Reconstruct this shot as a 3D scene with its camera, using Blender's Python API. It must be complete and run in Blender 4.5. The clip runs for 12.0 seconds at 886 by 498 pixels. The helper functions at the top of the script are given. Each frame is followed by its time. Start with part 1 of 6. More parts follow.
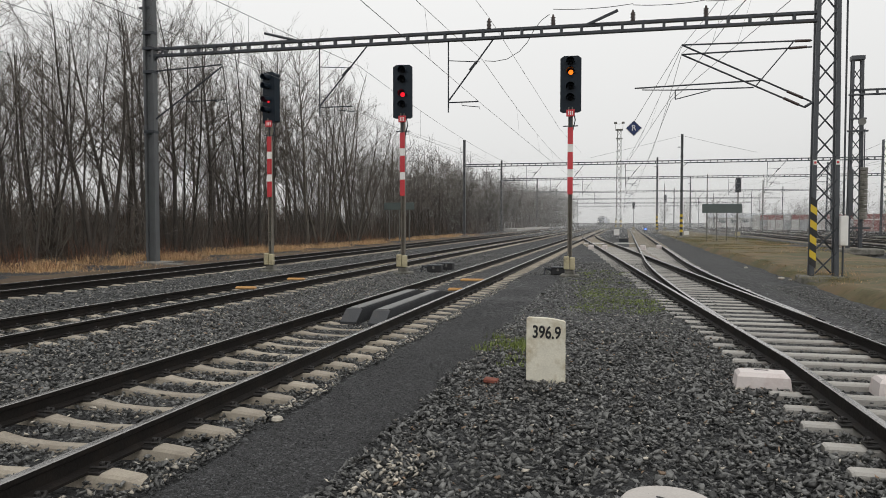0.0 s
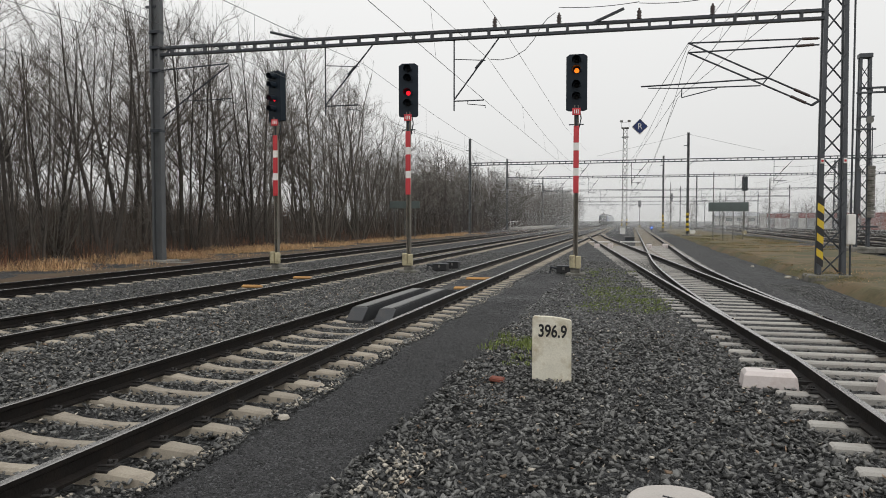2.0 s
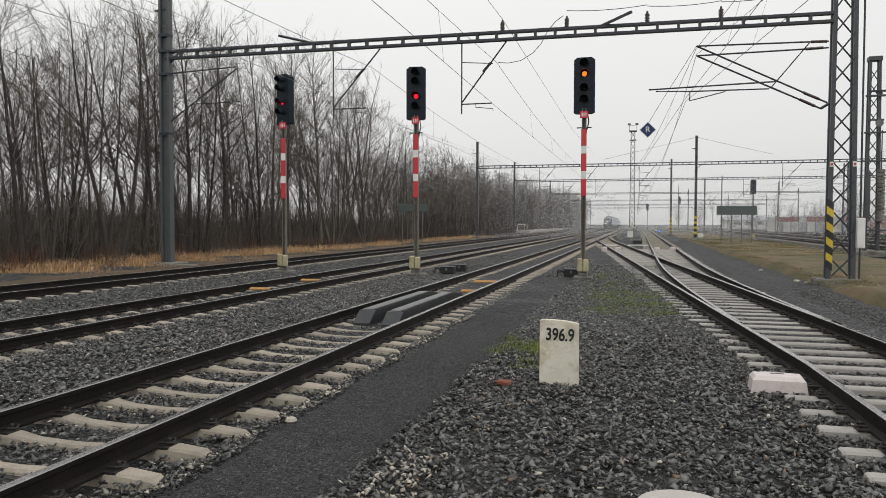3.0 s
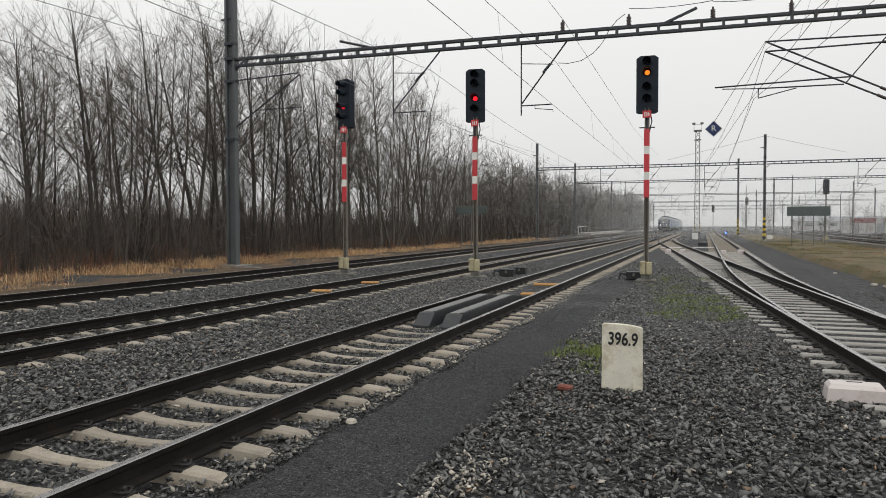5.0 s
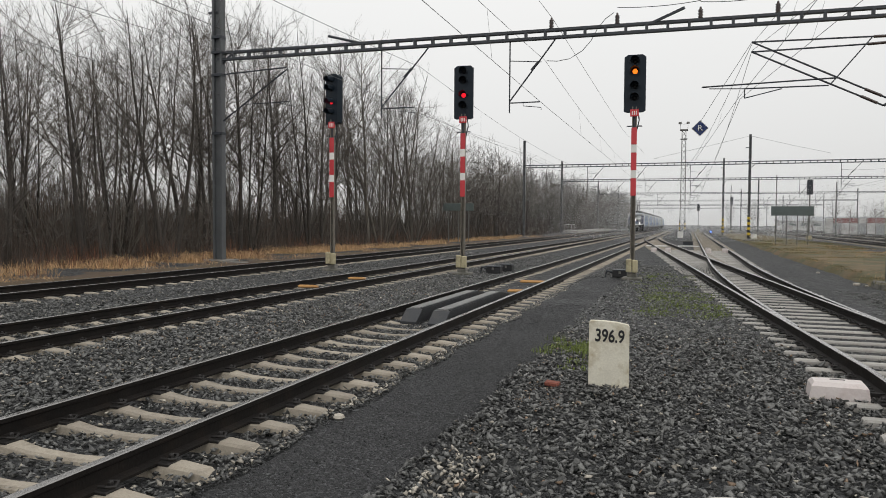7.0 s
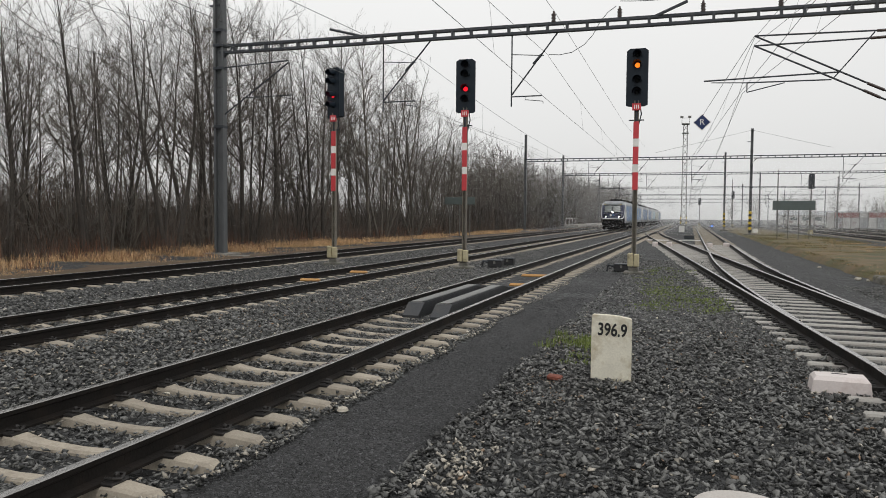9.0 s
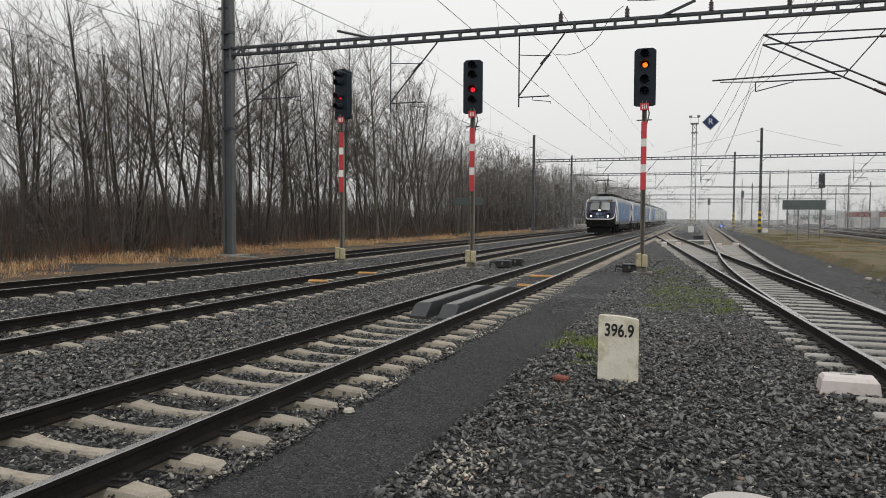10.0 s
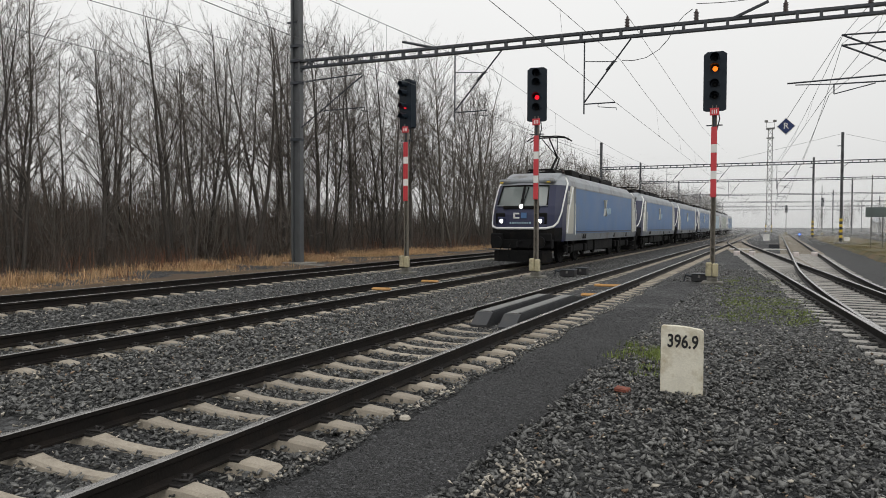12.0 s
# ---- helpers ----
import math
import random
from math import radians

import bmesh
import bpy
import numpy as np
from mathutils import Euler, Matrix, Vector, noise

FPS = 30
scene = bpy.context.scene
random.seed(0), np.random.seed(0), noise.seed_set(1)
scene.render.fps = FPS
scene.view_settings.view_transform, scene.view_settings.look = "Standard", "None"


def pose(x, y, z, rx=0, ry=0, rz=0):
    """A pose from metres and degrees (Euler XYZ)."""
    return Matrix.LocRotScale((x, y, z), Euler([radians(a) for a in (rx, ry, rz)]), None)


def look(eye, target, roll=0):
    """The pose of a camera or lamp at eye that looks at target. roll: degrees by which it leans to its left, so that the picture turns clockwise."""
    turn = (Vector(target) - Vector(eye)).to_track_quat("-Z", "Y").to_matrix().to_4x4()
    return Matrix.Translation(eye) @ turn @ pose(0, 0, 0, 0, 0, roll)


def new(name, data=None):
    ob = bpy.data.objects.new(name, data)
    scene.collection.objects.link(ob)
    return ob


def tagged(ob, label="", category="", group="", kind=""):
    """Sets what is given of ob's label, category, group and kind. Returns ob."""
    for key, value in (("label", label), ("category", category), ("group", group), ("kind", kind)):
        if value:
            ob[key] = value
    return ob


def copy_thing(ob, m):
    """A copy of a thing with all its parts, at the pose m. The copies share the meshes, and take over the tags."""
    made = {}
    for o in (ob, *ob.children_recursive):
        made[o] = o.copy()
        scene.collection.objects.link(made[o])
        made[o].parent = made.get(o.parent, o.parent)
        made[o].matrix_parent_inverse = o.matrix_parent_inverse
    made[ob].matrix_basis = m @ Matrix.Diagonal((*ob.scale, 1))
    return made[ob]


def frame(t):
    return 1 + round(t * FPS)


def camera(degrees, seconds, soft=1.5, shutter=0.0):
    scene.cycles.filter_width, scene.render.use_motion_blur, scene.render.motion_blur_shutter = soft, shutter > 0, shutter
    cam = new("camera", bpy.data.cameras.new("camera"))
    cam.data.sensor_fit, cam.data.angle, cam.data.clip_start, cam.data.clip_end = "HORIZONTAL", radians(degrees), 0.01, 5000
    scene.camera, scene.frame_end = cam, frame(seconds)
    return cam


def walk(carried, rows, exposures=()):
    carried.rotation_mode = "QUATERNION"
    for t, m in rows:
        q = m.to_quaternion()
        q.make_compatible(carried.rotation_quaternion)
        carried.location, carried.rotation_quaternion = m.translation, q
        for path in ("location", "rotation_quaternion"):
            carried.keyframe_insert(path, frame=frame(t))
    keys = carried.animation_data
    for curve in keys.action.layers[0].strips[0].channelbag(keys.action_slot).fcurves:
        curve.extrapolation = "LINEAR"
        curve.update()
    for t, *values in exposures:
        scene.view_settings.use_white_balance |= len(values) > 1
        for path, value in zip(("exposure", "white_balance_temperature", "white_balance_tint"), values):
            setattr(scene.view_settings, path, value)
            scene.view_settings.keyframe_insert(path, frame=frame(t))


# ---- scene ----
cam = camera(62.7, 12.0, soft=0.9)
PATH = [
    (0, (0.008, -0.015, 1.741), (-0.47, 1.925, 1.667), -0.0),
    (0.5, (0.005, -0.013, 1.74), (-0.479, 1.926, 1.658), 0.0),
    (1, (0.01, -0.024, 1.742), (-0.476, 1.914, 1.654), 0.0),
    (1.5, (0.008, -0.019, 1.742), (-0.479, 1.919, 1.658), 0.0),
    (2, (0.005, -0.019, 1.744), (-0.488, 1.918, 1.666), 0.0),
    (2.5, (0.003, -0.017, 1.743), (-0.496, 1.918, 1.671), 0.0),
    (3, (0.002, -0.023, 1.746), (-0.51, 1.909, 1.676), 0.1),
    (5, (-0.012, 0.022, 1.744), (-0.68, 1.906, 1.681), -0.1),
    (5.5, (-0.007, 0.023, 1.741), (-0.676, 1.907, 1.677), -0.1),
    (6, (-0.012, 0.026, 1.738), (-0.671, 1.913, 1.675), -0.0),
    (6.5, (-0.021, 0.019, 1.739), (-0.665, 1.912, 1.673), 0.2),
    (7, (-0.03, 0.008, 1.737), (-0.663, 1.904, 1.665), 0.4),
    (9, (-0.049, -0.011, 1.737), (-0.684, 1.884, 1.648), 0.5),
    (9.5, (-0.04, -0.01, 1.739), (-0.682, 1.882, 1.648), 0.4),
    (10, (-0.024, -0.007, 1.74), (-0.681, 1.88, 1.653), 0.3),
    (10.5, (-0.012, 0.004, 1.738), (-0.691, 1.883, 1.656), 0.2),
    (11, (0.016, 0.03, 1.737), (-0.714, 1.89, 1.664), 0.0),
    (11.5, (0.045, 0.037, 1.735), (-0.75, 1.871, 1.672), 0.2),
    (12, (0.053, 0.042, 1.733), (-0.773, 1.862, 1.669), 0.2),
]
walk(cam, [(t, look(eye, aim, roll)) for t, eye, aim, roll in PATH])

# ---- world and light: an overcast winter day ----
world = bpy.data.worlds.new("overcast")
scene.world = world
world.use_nodes = True
wn, wl = world.node_tree.nodes, world.node_tree.links
wn.clear()
w_out = wn.new("ShaderNodeOutputWorld")
w_bg = wn.new("ShaderNodeBackground")
w_sky = wn.new("ShaderNodeTexSky")
w_sky.sky_type, w_sky.sun_disc = "NISHITA", False
w_sky.sun_elevation, w_sky.sun_rotation = radians(28), radians(150)
w_hsv = wn.new("ShaderNodeHueSaturation")
w_hsv.inputs["Saturation"].default_value = 0.05
w_hsv.inputs["Value"].default_value = 0.02
w_co = wn.new("ShaderNodeTexCoord")
w_sep = wn.new("ShaderNodeSeparateXYZ")
w_ramp = wn.new("ShaderNodeValToRGB")
w_ramp.color_ramp.elements[0].position, w_ramp.color_ramp.elements[0].color = 0.0, (0.565, 0.565, 0.558, 1)
w_ramp.color_ramp.elements[1].position, w_ramp.color_ramp.elements[1].color = 0.45, (0.91, 0.91, 0.9, 1)
w_mid = w_ramp.color_ramp.elements.new(0.14)
w_mid.color = (0.668, 0.668, 0.66, 1)
w_noise = wn.new("ShaderNodeTexNoise")
w_noise.inputs["Scale"].default_value = 1.6
w_noise.inputs["Detail"].default_value = 3
w_var = wn.new("ShaderNodeMapRange")
w_var.inputs["To Min"].default_value, w_var.inputs["To Max"].default_value = 0.95, 1.05
w_mul = wn.new("ShaderNodeVectorMath")
w_mul.operation = "SCALE"
w_add = wn.new("ShaderNodeMixRGB")
w_add.blend_type, w_add.inputs[0].default_value = "ADD", 1.0
wl.new(w_co.outputs["Generated"], w_sep.inputs[0])
wl.new(w_sep.outputs["Z"], w_ramp.inputs[0])
wl.new(w_co.outputs["Generated"], w_noise.inputs["Vector"])
wl.new(w_noise.outputs[0], w_var.inputs["Value"])
wl.new(w_ramp.outputs[0], w_mul.inputs[0])
wl.new(w_var.outputs[0], w_mul.inputs["Scale"])
wl.new(w_sky.outputs[0], w_hsv.inputs["Color"])
wl.new(w_mul.outputs[0], w_add.inputs[1])
wl.new(w_hsv.outputs[0], w_add.inputs[2])
wl.new(w_add.outputs[0], w_bg.inputs["Color"])
wl.new(w_bg.outputs[0], w_out.inputs["Surface"])
w_bg.inputs["Strength"].default_value = 1.0
sun = new("sun", bpy.data.lights.new("sun", "SUN"))
sun.data.energy, sun.data.angle, sun.data.color = 0.5, radians(40), (1.0, 0.97, 0.93)
sun.matrix_world = look((0, 0, 60), (-20, 34, 0))


# ---- materials ----
def mat(name, color, rough=0.8, metal=0.0, var=0.25, scale=6.0, bump=0.3, fine=60.0, dirt=None, dirt_at=0.6, spec=0.5, per_object=0.0, island=0.0):
    """A surface with grain at two scales, patches of dirt and a fine relief."""
    m = bpy.data.materials.new(name)
    m.use_nodes = True
    n, l = m.node_tree.nodes, m.node_tree.links
    b = n["Principled BSDF"]
    b.inputs["Metallic"].default_value = metal
    b.inputs["Specular IOR Level"].default_value = spec
    co = n.new("ShaderNodeTexCoord")
    big, small = n.new("ShaderNodeTexNoise"), n.new("ShaderNodeTexNoise")
    big.inputs["Scale"].default_value, big.inputs["Detail"].default_value = scale, 5
    small.inputs["Scale"].default_value, small.inputs["Detail"].default_value = fine, 4
    for t in (big, small):
        l.new(co.outputs["Object"], t.inputs["Vector"])
    mix = n.new("ShaderNodeMath")
    mix.operation = "ADD"
    l.new(big.outputs[0], mix.inputs[0])
    l.new(small.outputs[0], mix.inputs[1])
    span = n.new("ShaderNodeMapRange")
    span.inputs["From Min"].default_value, span.inputs["From Max"].default_value = 0.6, 1.4
    span.inputs["To Min"].default_value, span.inputs["To Max"].default_value = 1 - var, 1 + var
    l.new(mix.outputs[0], span.inputs["Value"])
    last = span.outputs[0]
    for amount, node, out in ((per_object, "ShaderNodeObjectInfo", "Random"), (island, "ShaderNodeNewGeometry", "Random Per Island")):
        if amount:
            src, mr, mu = n.new(node), n.new("ShaderNodeMapRange"), n.new("ShaderNodeMath")
            mr.inputs["To Min"].default_value, mr.inputs["To Max"].default_value = 1 - amount, 1 + amount * (1.6 if out == "Random Per Island" else 1)
            mu.operation = "MULTIPLY"
            l.new(src.outputs[out], mr.inputs["Value"])
            l.new(mr.outputs[0], mu.inputs[0])
            l.new(last, mu.inputs[1])
            last = mu.outputs[0]
    sc = n.new("ShaderNodeVectorMath")
    sc.operation = "SCALE"
    sc.inputs[0].default_value = color
    l.new(last, sc.inputs["Scale"])
    col = sc.outputs[0]
    if dirt:
        d = n.new("ShaderNodeTexNoise")
        d.inputs["Scale"].default_value, d.inputs["Detail"].default_value = scale * 0.6, 8
        d.inputs["Roughness"].default_value = 0.7
        l.new(co.outputs["Object"], d.inputs["Vector"])
        dr = n.new("ShaderNodeMapRange")
        dr.inputs["From Min"].default_value, dr.inputs["From Max"].default_value = dirt_at - 0.1, dirt_at + 0.1
        l.new(d.outputs[0], dr.inputs["Value"])
        dm = n.new("ShaderNodeMixRGB")
        dm.inputs[2].default_value = (*dirt, 1)
        l.new(dr.outputs[0], dm.inputs[0])
        l.new(col, dm.inputs[1])
        col = dm.outputs[0]
    l.new(col, b.inputs["Base Color"])
    ro = n.new("ShaderNodeMapRange")
    ro.inputs["To Min"].default_value, ro.inputs["To Max"].default_value = max(0.03, rough - 0.12), min(1, rough + 0.12)
    l.new(big.outputs[0], ro.inputs["Value"])
    l.new(ro.outputs[0], b.inputs["Roughness"])
    if bump:
        bp = n.new("ShaderNodeBump")
        bp.inputs["Strength"].default_value, bp.inputs["Distance"].default_value = bump, 0.01
        l.new(small.outputs[0], bp.inputs["Height"])
        l.new(bp.outputs[0], b.inputs["Normal"])
    return m


def glow(name, color, strength):
    m = bpy.data.materials.new(name)
    m.use_nodes = True
    b = m.node_tree.nodes["Principled BSDF"]
    b.inputs["Base Color"].default_value = (*color, 1)
    b.inputs["Emission Color"].default_value = (*color, 1)
    b.inputs["Emission Strength"].default_value = strength
    return m


def ballast_mat(name, cell, dark, pale, rough=0.8, relief=0.03, fine_dirt=None):
    """Loose stones as seen from some way off: cells of differing grey with deep joints."""
    m = bpy.data.materials.new(name)
    m.use_nodes = True
    n, l = m.node_tree.nodes, m.node_tree.links
    b = n["Principled BSDF"]
    b.inputs["Roughness"].default_value = rough
    co = n.new("ShaderNodeTexCoord")
    wob = n.new("ShaderNodeTexNoise")
    wob.inputs["Scale"].default_value = cell * 0.7
    av = n.new("ShaderNodeMixRGB")
    av.inputs[0].default_value = 0.04
    l.new(co.outputs["Object"], wob.inputs["Vector"])
    l.new(co.outputs["Object"], av.inputs[1])
    l.new(wob.outputs["Color"], av.inputs[2])
    v = n.new("ShaderNodeTexVoronoi")
    v.inputs["Scale"].default_value = cell
    e = n.new("ShaderNodeTexVoronoi")
    e.feature = "DISTANCE_TO_EDGE"
    e.inputs["Scale"].default_value = cell
    for t in (v, e):
        l.new(av.outputs[0], t.inputs["Vector"])
    sp = n.new("ShaderNodeSeparateColor")
    l.new(v.outputs["Color"], sp.inputs[0])
    ramp = n.new("ShaderNodeValToRGB")
    ramp.color_ramp.elements[0].color = (*dark, 1)
    ramp.color_ramp.elements[1].color = (*pale, 1)
    mid = ramp.color_ramp.elements.new(0.75)
    mid.color = (*[d * 0.6 + p * 0.4 for d, p in zip(dark, pale)], 1)
    l.new(sp.outputs[0], ramp.inputs[0])
    big = n.new("ShaderNodeTexNoise")
    big.inputs["Scale"].default_value, big.inputs["Detail"].default_value = 0.5, 6
    l.new(co.outputs["Object"], big.inputs["Vector"])
    mr = n.new("ShaderNodeMapRange")
    mr.inputs["From Min"].default_value, mr.inputs["From Max"].default_value = 0.3, 0.7
    mr.inputs["To Min"].default_value, mr.inputs["To Max"].default_value = 0.75, 1.25
    l.new(big.outputs[0], mr.inputs["Value"])
    sc = n.new("ShaderNodeVectorMath")
    sc.operation = "SCALE"
    l.new(ramp.outputs[0], sc.inputs[0])
    l.new(mr.outputs[0], sc.inputs["Scale"])
    l.new(sc.outputs[0], b.inputs["Base Color"])
    h = n.new("ShaderNodeMapRange")
    h.inputs["From Max"].default_value = 0.3
    l.new(e.outputs["Distance"], h.inputs["Value"])
    ht = n.new("ShaderNodeMath")
    ht.operation = "MULTIPLY_ADD"
    l.new(h.outputs[0], ht.inputs[0])
    l.new(sp.outputs[1], ht.inputs[1])
    l.new(sp.outputs[2], ht.inputs[2])
    bp = n.new("ShaderNodeBump")
    bp.inputs["Strength"].default_value, bp.inputs["Distance"].default_value = 1.0, relief
    l.new(ht.outputs[0], bp.inputs["Height"])
    l.new(bp.outputs[0], b.inputs["Normal"])
    return m


M_GROUND = ballast_mat("ballast_ground", 17, (0.016, 0.0165, 0.0175), (0.108, 0.11, 0.112), relief=0.05)
M_STONE = mat("ballast_stone", (0.082, 0.082, 0.078), 0.36, var=0.4, scale=3, bump=0.5, fine=45, island=0.85)
M_STONE_PALE = mat("pale_stone", (0.36, 0.33, 0.28), 0.8, var=0.25, scale=5, island=0.4)
M_STONE_BROWN = mat("brown_stone", (0.2, 0.14, 0.095), 0.8, var=0.25, scale=5, island=0.4)
M_CINDER = ballast_mat("cinder", 62, (0.005, 0.0055, 0.006), (0.11, 0.11, 0.115), relief=0.02)
M_CHIP = mat("cinder_chip", (0.042, 0.043, 0.045), 0.5, var=0.3, scale=4, island=0.95)
M_CONC = mat("sleeper_concrete", (0.335, 0.295, 0.238), 0.8, var=0.25, scale=4, bump=0.3, fine=70, dirt=(0.13, 0.105, 0.08), dirt_at=0.62, per_object=0.16)
M_CONC2 = mat("bearer_concrete", (0.34, 0.325, 0.3), 0.75, var=0.2, scale=4, bump=0.3, fine=70, dirt=(0.2, 0.16, 0.12), dirt_at=0.66, per_object=0.14)
M_BASE = mat("footing_concrete", (0.2, 0.19, 0.17), 0.9, var=0.3, scale=3, dirt=(0.07, 0.07, 0.055), dirt_at=0.55)
M_RAIL = mat("rail_side", (0.011, 0.009, 0.008), 0.65, spec=0.2, var=0.4, scale=5, bump=0.4, fine=40, dirt=(0.022, 0.016, 0.012), dirt_at=0.6)
M_HEAD = mat("rail_head", (0.32, 0.31, 0.3), 0.25, metal=1.0, var=0.15, scale=8, bump=0.05)
M_CLIP = mat("rail_clip", (0.014, 0.012, 0.011), 0.6, var=0.3)
M_STEEL = mat("painted_steel_grey", (0.088, 0.093, 0.098), 0.55, var=0.22, scale=2.5, bump=0.15, dirt=(0.06, 0.05, 0.042), dirt_at=0.68)
M_MAST = mat("mast_steel", (0.058, 0.064, 0.073), 0.5, var=0.25, scale=2.5, bump=0.15, dirt=(0.05, 0.04, 0.034), dirt_at=0.66)
M_STEEL_D = mat("dark_steel", (0.032, 0.037, 0.045), 0.5, var=0.25, scale=2.5, bump=0.15, dirt=(0.045, 0.035, 0.03), dirt_at=0.66)
M_GALV = mat("weathered_galvanised", (0.17, 0.17, 0.16), 0.55, metal=0.3, var=0.25, scale=3, dirt=(0.1, 0.075, 0.05), dirt_at=0.62)
M_POST = mat("signal_post_grey", (0.16, 0.145, 0.12), 0.6, var=0.25, scale=3, dirt=(0.09, 0.06, 0.04), dirt_at=0.6)
M_BLACK = mat("signal_black", (0.01, 0.017, 0.026), 0.5, var=0.2, scale=3, bump=0.05, spec=0.25)
M_RED = mat("signal_red", (0.56, 0.045, 0.055), 0.45, var=0.12, scale=3, bump=0.05)
M_WHITE = mat("white_paint", (0.76, 0.75, 0.72), 0.5, var=0.1, scale=3, bump=0.05, dirt=(0.5, 0.47, 0.42), dirt_at=0.66)
M_YELLOW = mat("yellow_paint", (0.62, 0.44, 0.03), 0.5, var=0.15, scale=4, bump=0.05, dirt=(0.3, 0.2, 0.05), dirt_at=0.68)
M_STRIPE_K = mat("black_paint", (0.018, 0.018, 0.02), 0.5, var=0.2)
M_ORANGE = mat("orange_paint", (0.5, 0.27, 0.09), 0.6, var=0.25, scale=9, dirt=(0.25, 0.14, 0.07), dirt_at=0.62)
M_BEIGE = mat("cable_box_beige", (0.44, 0.39, 0.25), 0.6, var=0.2, scale=6, dirt=(0.2, 0.17, 0.11), dirt_at=0.58)
M_BOXW = mat("machine_cover", (0.62, 0.56, 0.54), 0.55, var=0.1, scale=4, bump=0.05, dirt=(0.45, 0.36, 0.34), dirt_at=0.64)
M_MARK = mat("marker_stone", (0.68, 0.645, 0.54), 0.8, var=0.14, scale=7, bump=0.3, fine=50, dirt=(0.42, 0.35, 0.22), dirt_at=0.6)
M_LENS = mat("dark_lens", (0.006, 0.007, 0.008), 0.5, var=0.1, bump=0, spec=0.2)
M_INK = mat("black_lettering", (0.012, 0.012, 0.013), 0.7, var=0.2)
M_INS = mat("insulator_glaze", (0.05, 0.032, 0.028), 0.25, var=0.2)
M_WIRE = mat("overhead_wire", (0.06, 0.062, 0.064), 0.55, var=0.1, bump=0)
M_RAMP = mat("ramp_side", (0.03, 0.032, 0.036), 0.55, var=0.25, scale=4, dirt=(0.055, 0.05, 0.045), dirt_at=0.62)
M_RAMPTOP = mat("ramp_top", (0.17, 0.17, 0.165), 0.5, var=0.25, scale=6, dirt=(0.1, 0.095, 0.085), dirt_at=0.6)
M_BARK = mat("bark", (0.058, 0.05, 0.043), 0.9, var=0.4, scale=2, fine=20, per_object=0.35)
# Pale bark and twigs: base colours lightened to carry some distance haze.
M_BARK2 = mat("pale_bark", (0.115, 0.102, 0.085), 0.9, var=0.35, scale=2, fine=20, per_object=0.3)
M_TWIG_HAZED = mat("twigs", (0.132, 0.118, 0.104), 0.9, var=0.35, scale=1, bump=0, per_object=0.35)
M_BRUSH = mat("undergrowth_stems", (0.085, 0.066, 0.053), 0.9, var=0.4, scale=0.6, bump=0, island=0.5)
M_DRY = mat("dry_grass", (0.44, 0.285, 0.15), 0.9, var=0.4, scale=0.7, bump=0, island=0.45)
M_GREEN = mat("green_grass", (0.14, 0.175, 0.048), 0.9, var=0.4, scale=1.2, bump=0, island=0.5)
M_OLIVE = mat("winter_grass", (0.13, 0.115, 0.048), 0.9, var=0.45, scale=0.8, bump=0, island=0.5)
M_RUSTLEAF = mat("withered_leaves", (0.16, 0.075, 0.045), 0.9, var=0.4, scale=1, bump=0, island=0.5)
M_BANK = mat("bank_soil", (0.075, 0.07, 0.03), 0.95, var=0.5, scale=0.6, bump=0.8, fine=9, dirt=(0.16, 0.105, 0.055), dirt_at=0.54)
M_VERGE = mat("verge_soil", (0.08, 0.052, 0.033), 0.95, var=0.5, scale=0.5, bump=0.8, fine=9, dirt=(0.1, 0.075, 0.035), dirt_at=0.56)
M_LEAFLIT = mat("leaf_litter", (0.06, 0.043, 0.03), 0.95, var=0.5, scale=1.5, bump=0.8, fine=12)
M_RUST = mat("brick_red", (0.19, 0.06, 0.04), 0.85, var=0.3, scale=9)
M_BLUE_SIGN = mat("blue_enamel", (0.012, 0.03, 0.12), 0.35, var=0.1)
# Board green made paler, with the haze over the distant boards mixed in.
M_BOARD = mat("sign_back_green", (0.11, 0.135, 0.13), 0.6, var=0.2, scale=2)
LAMP_RED = glow("lamp_red", (1.0, 0.015, 0.03), 1.1)
LAMP_ORANGE = glow("lamp_orange", (1.0, 0.2, 0.015), 1.4)
LAMP_BLUE = glow("lamp_blue", (0.12, 0.25, 1.0), 3.0)
LAMP_WHITE = glow("lamp_white", (1.0, 0.93, 0.8), 14.0)


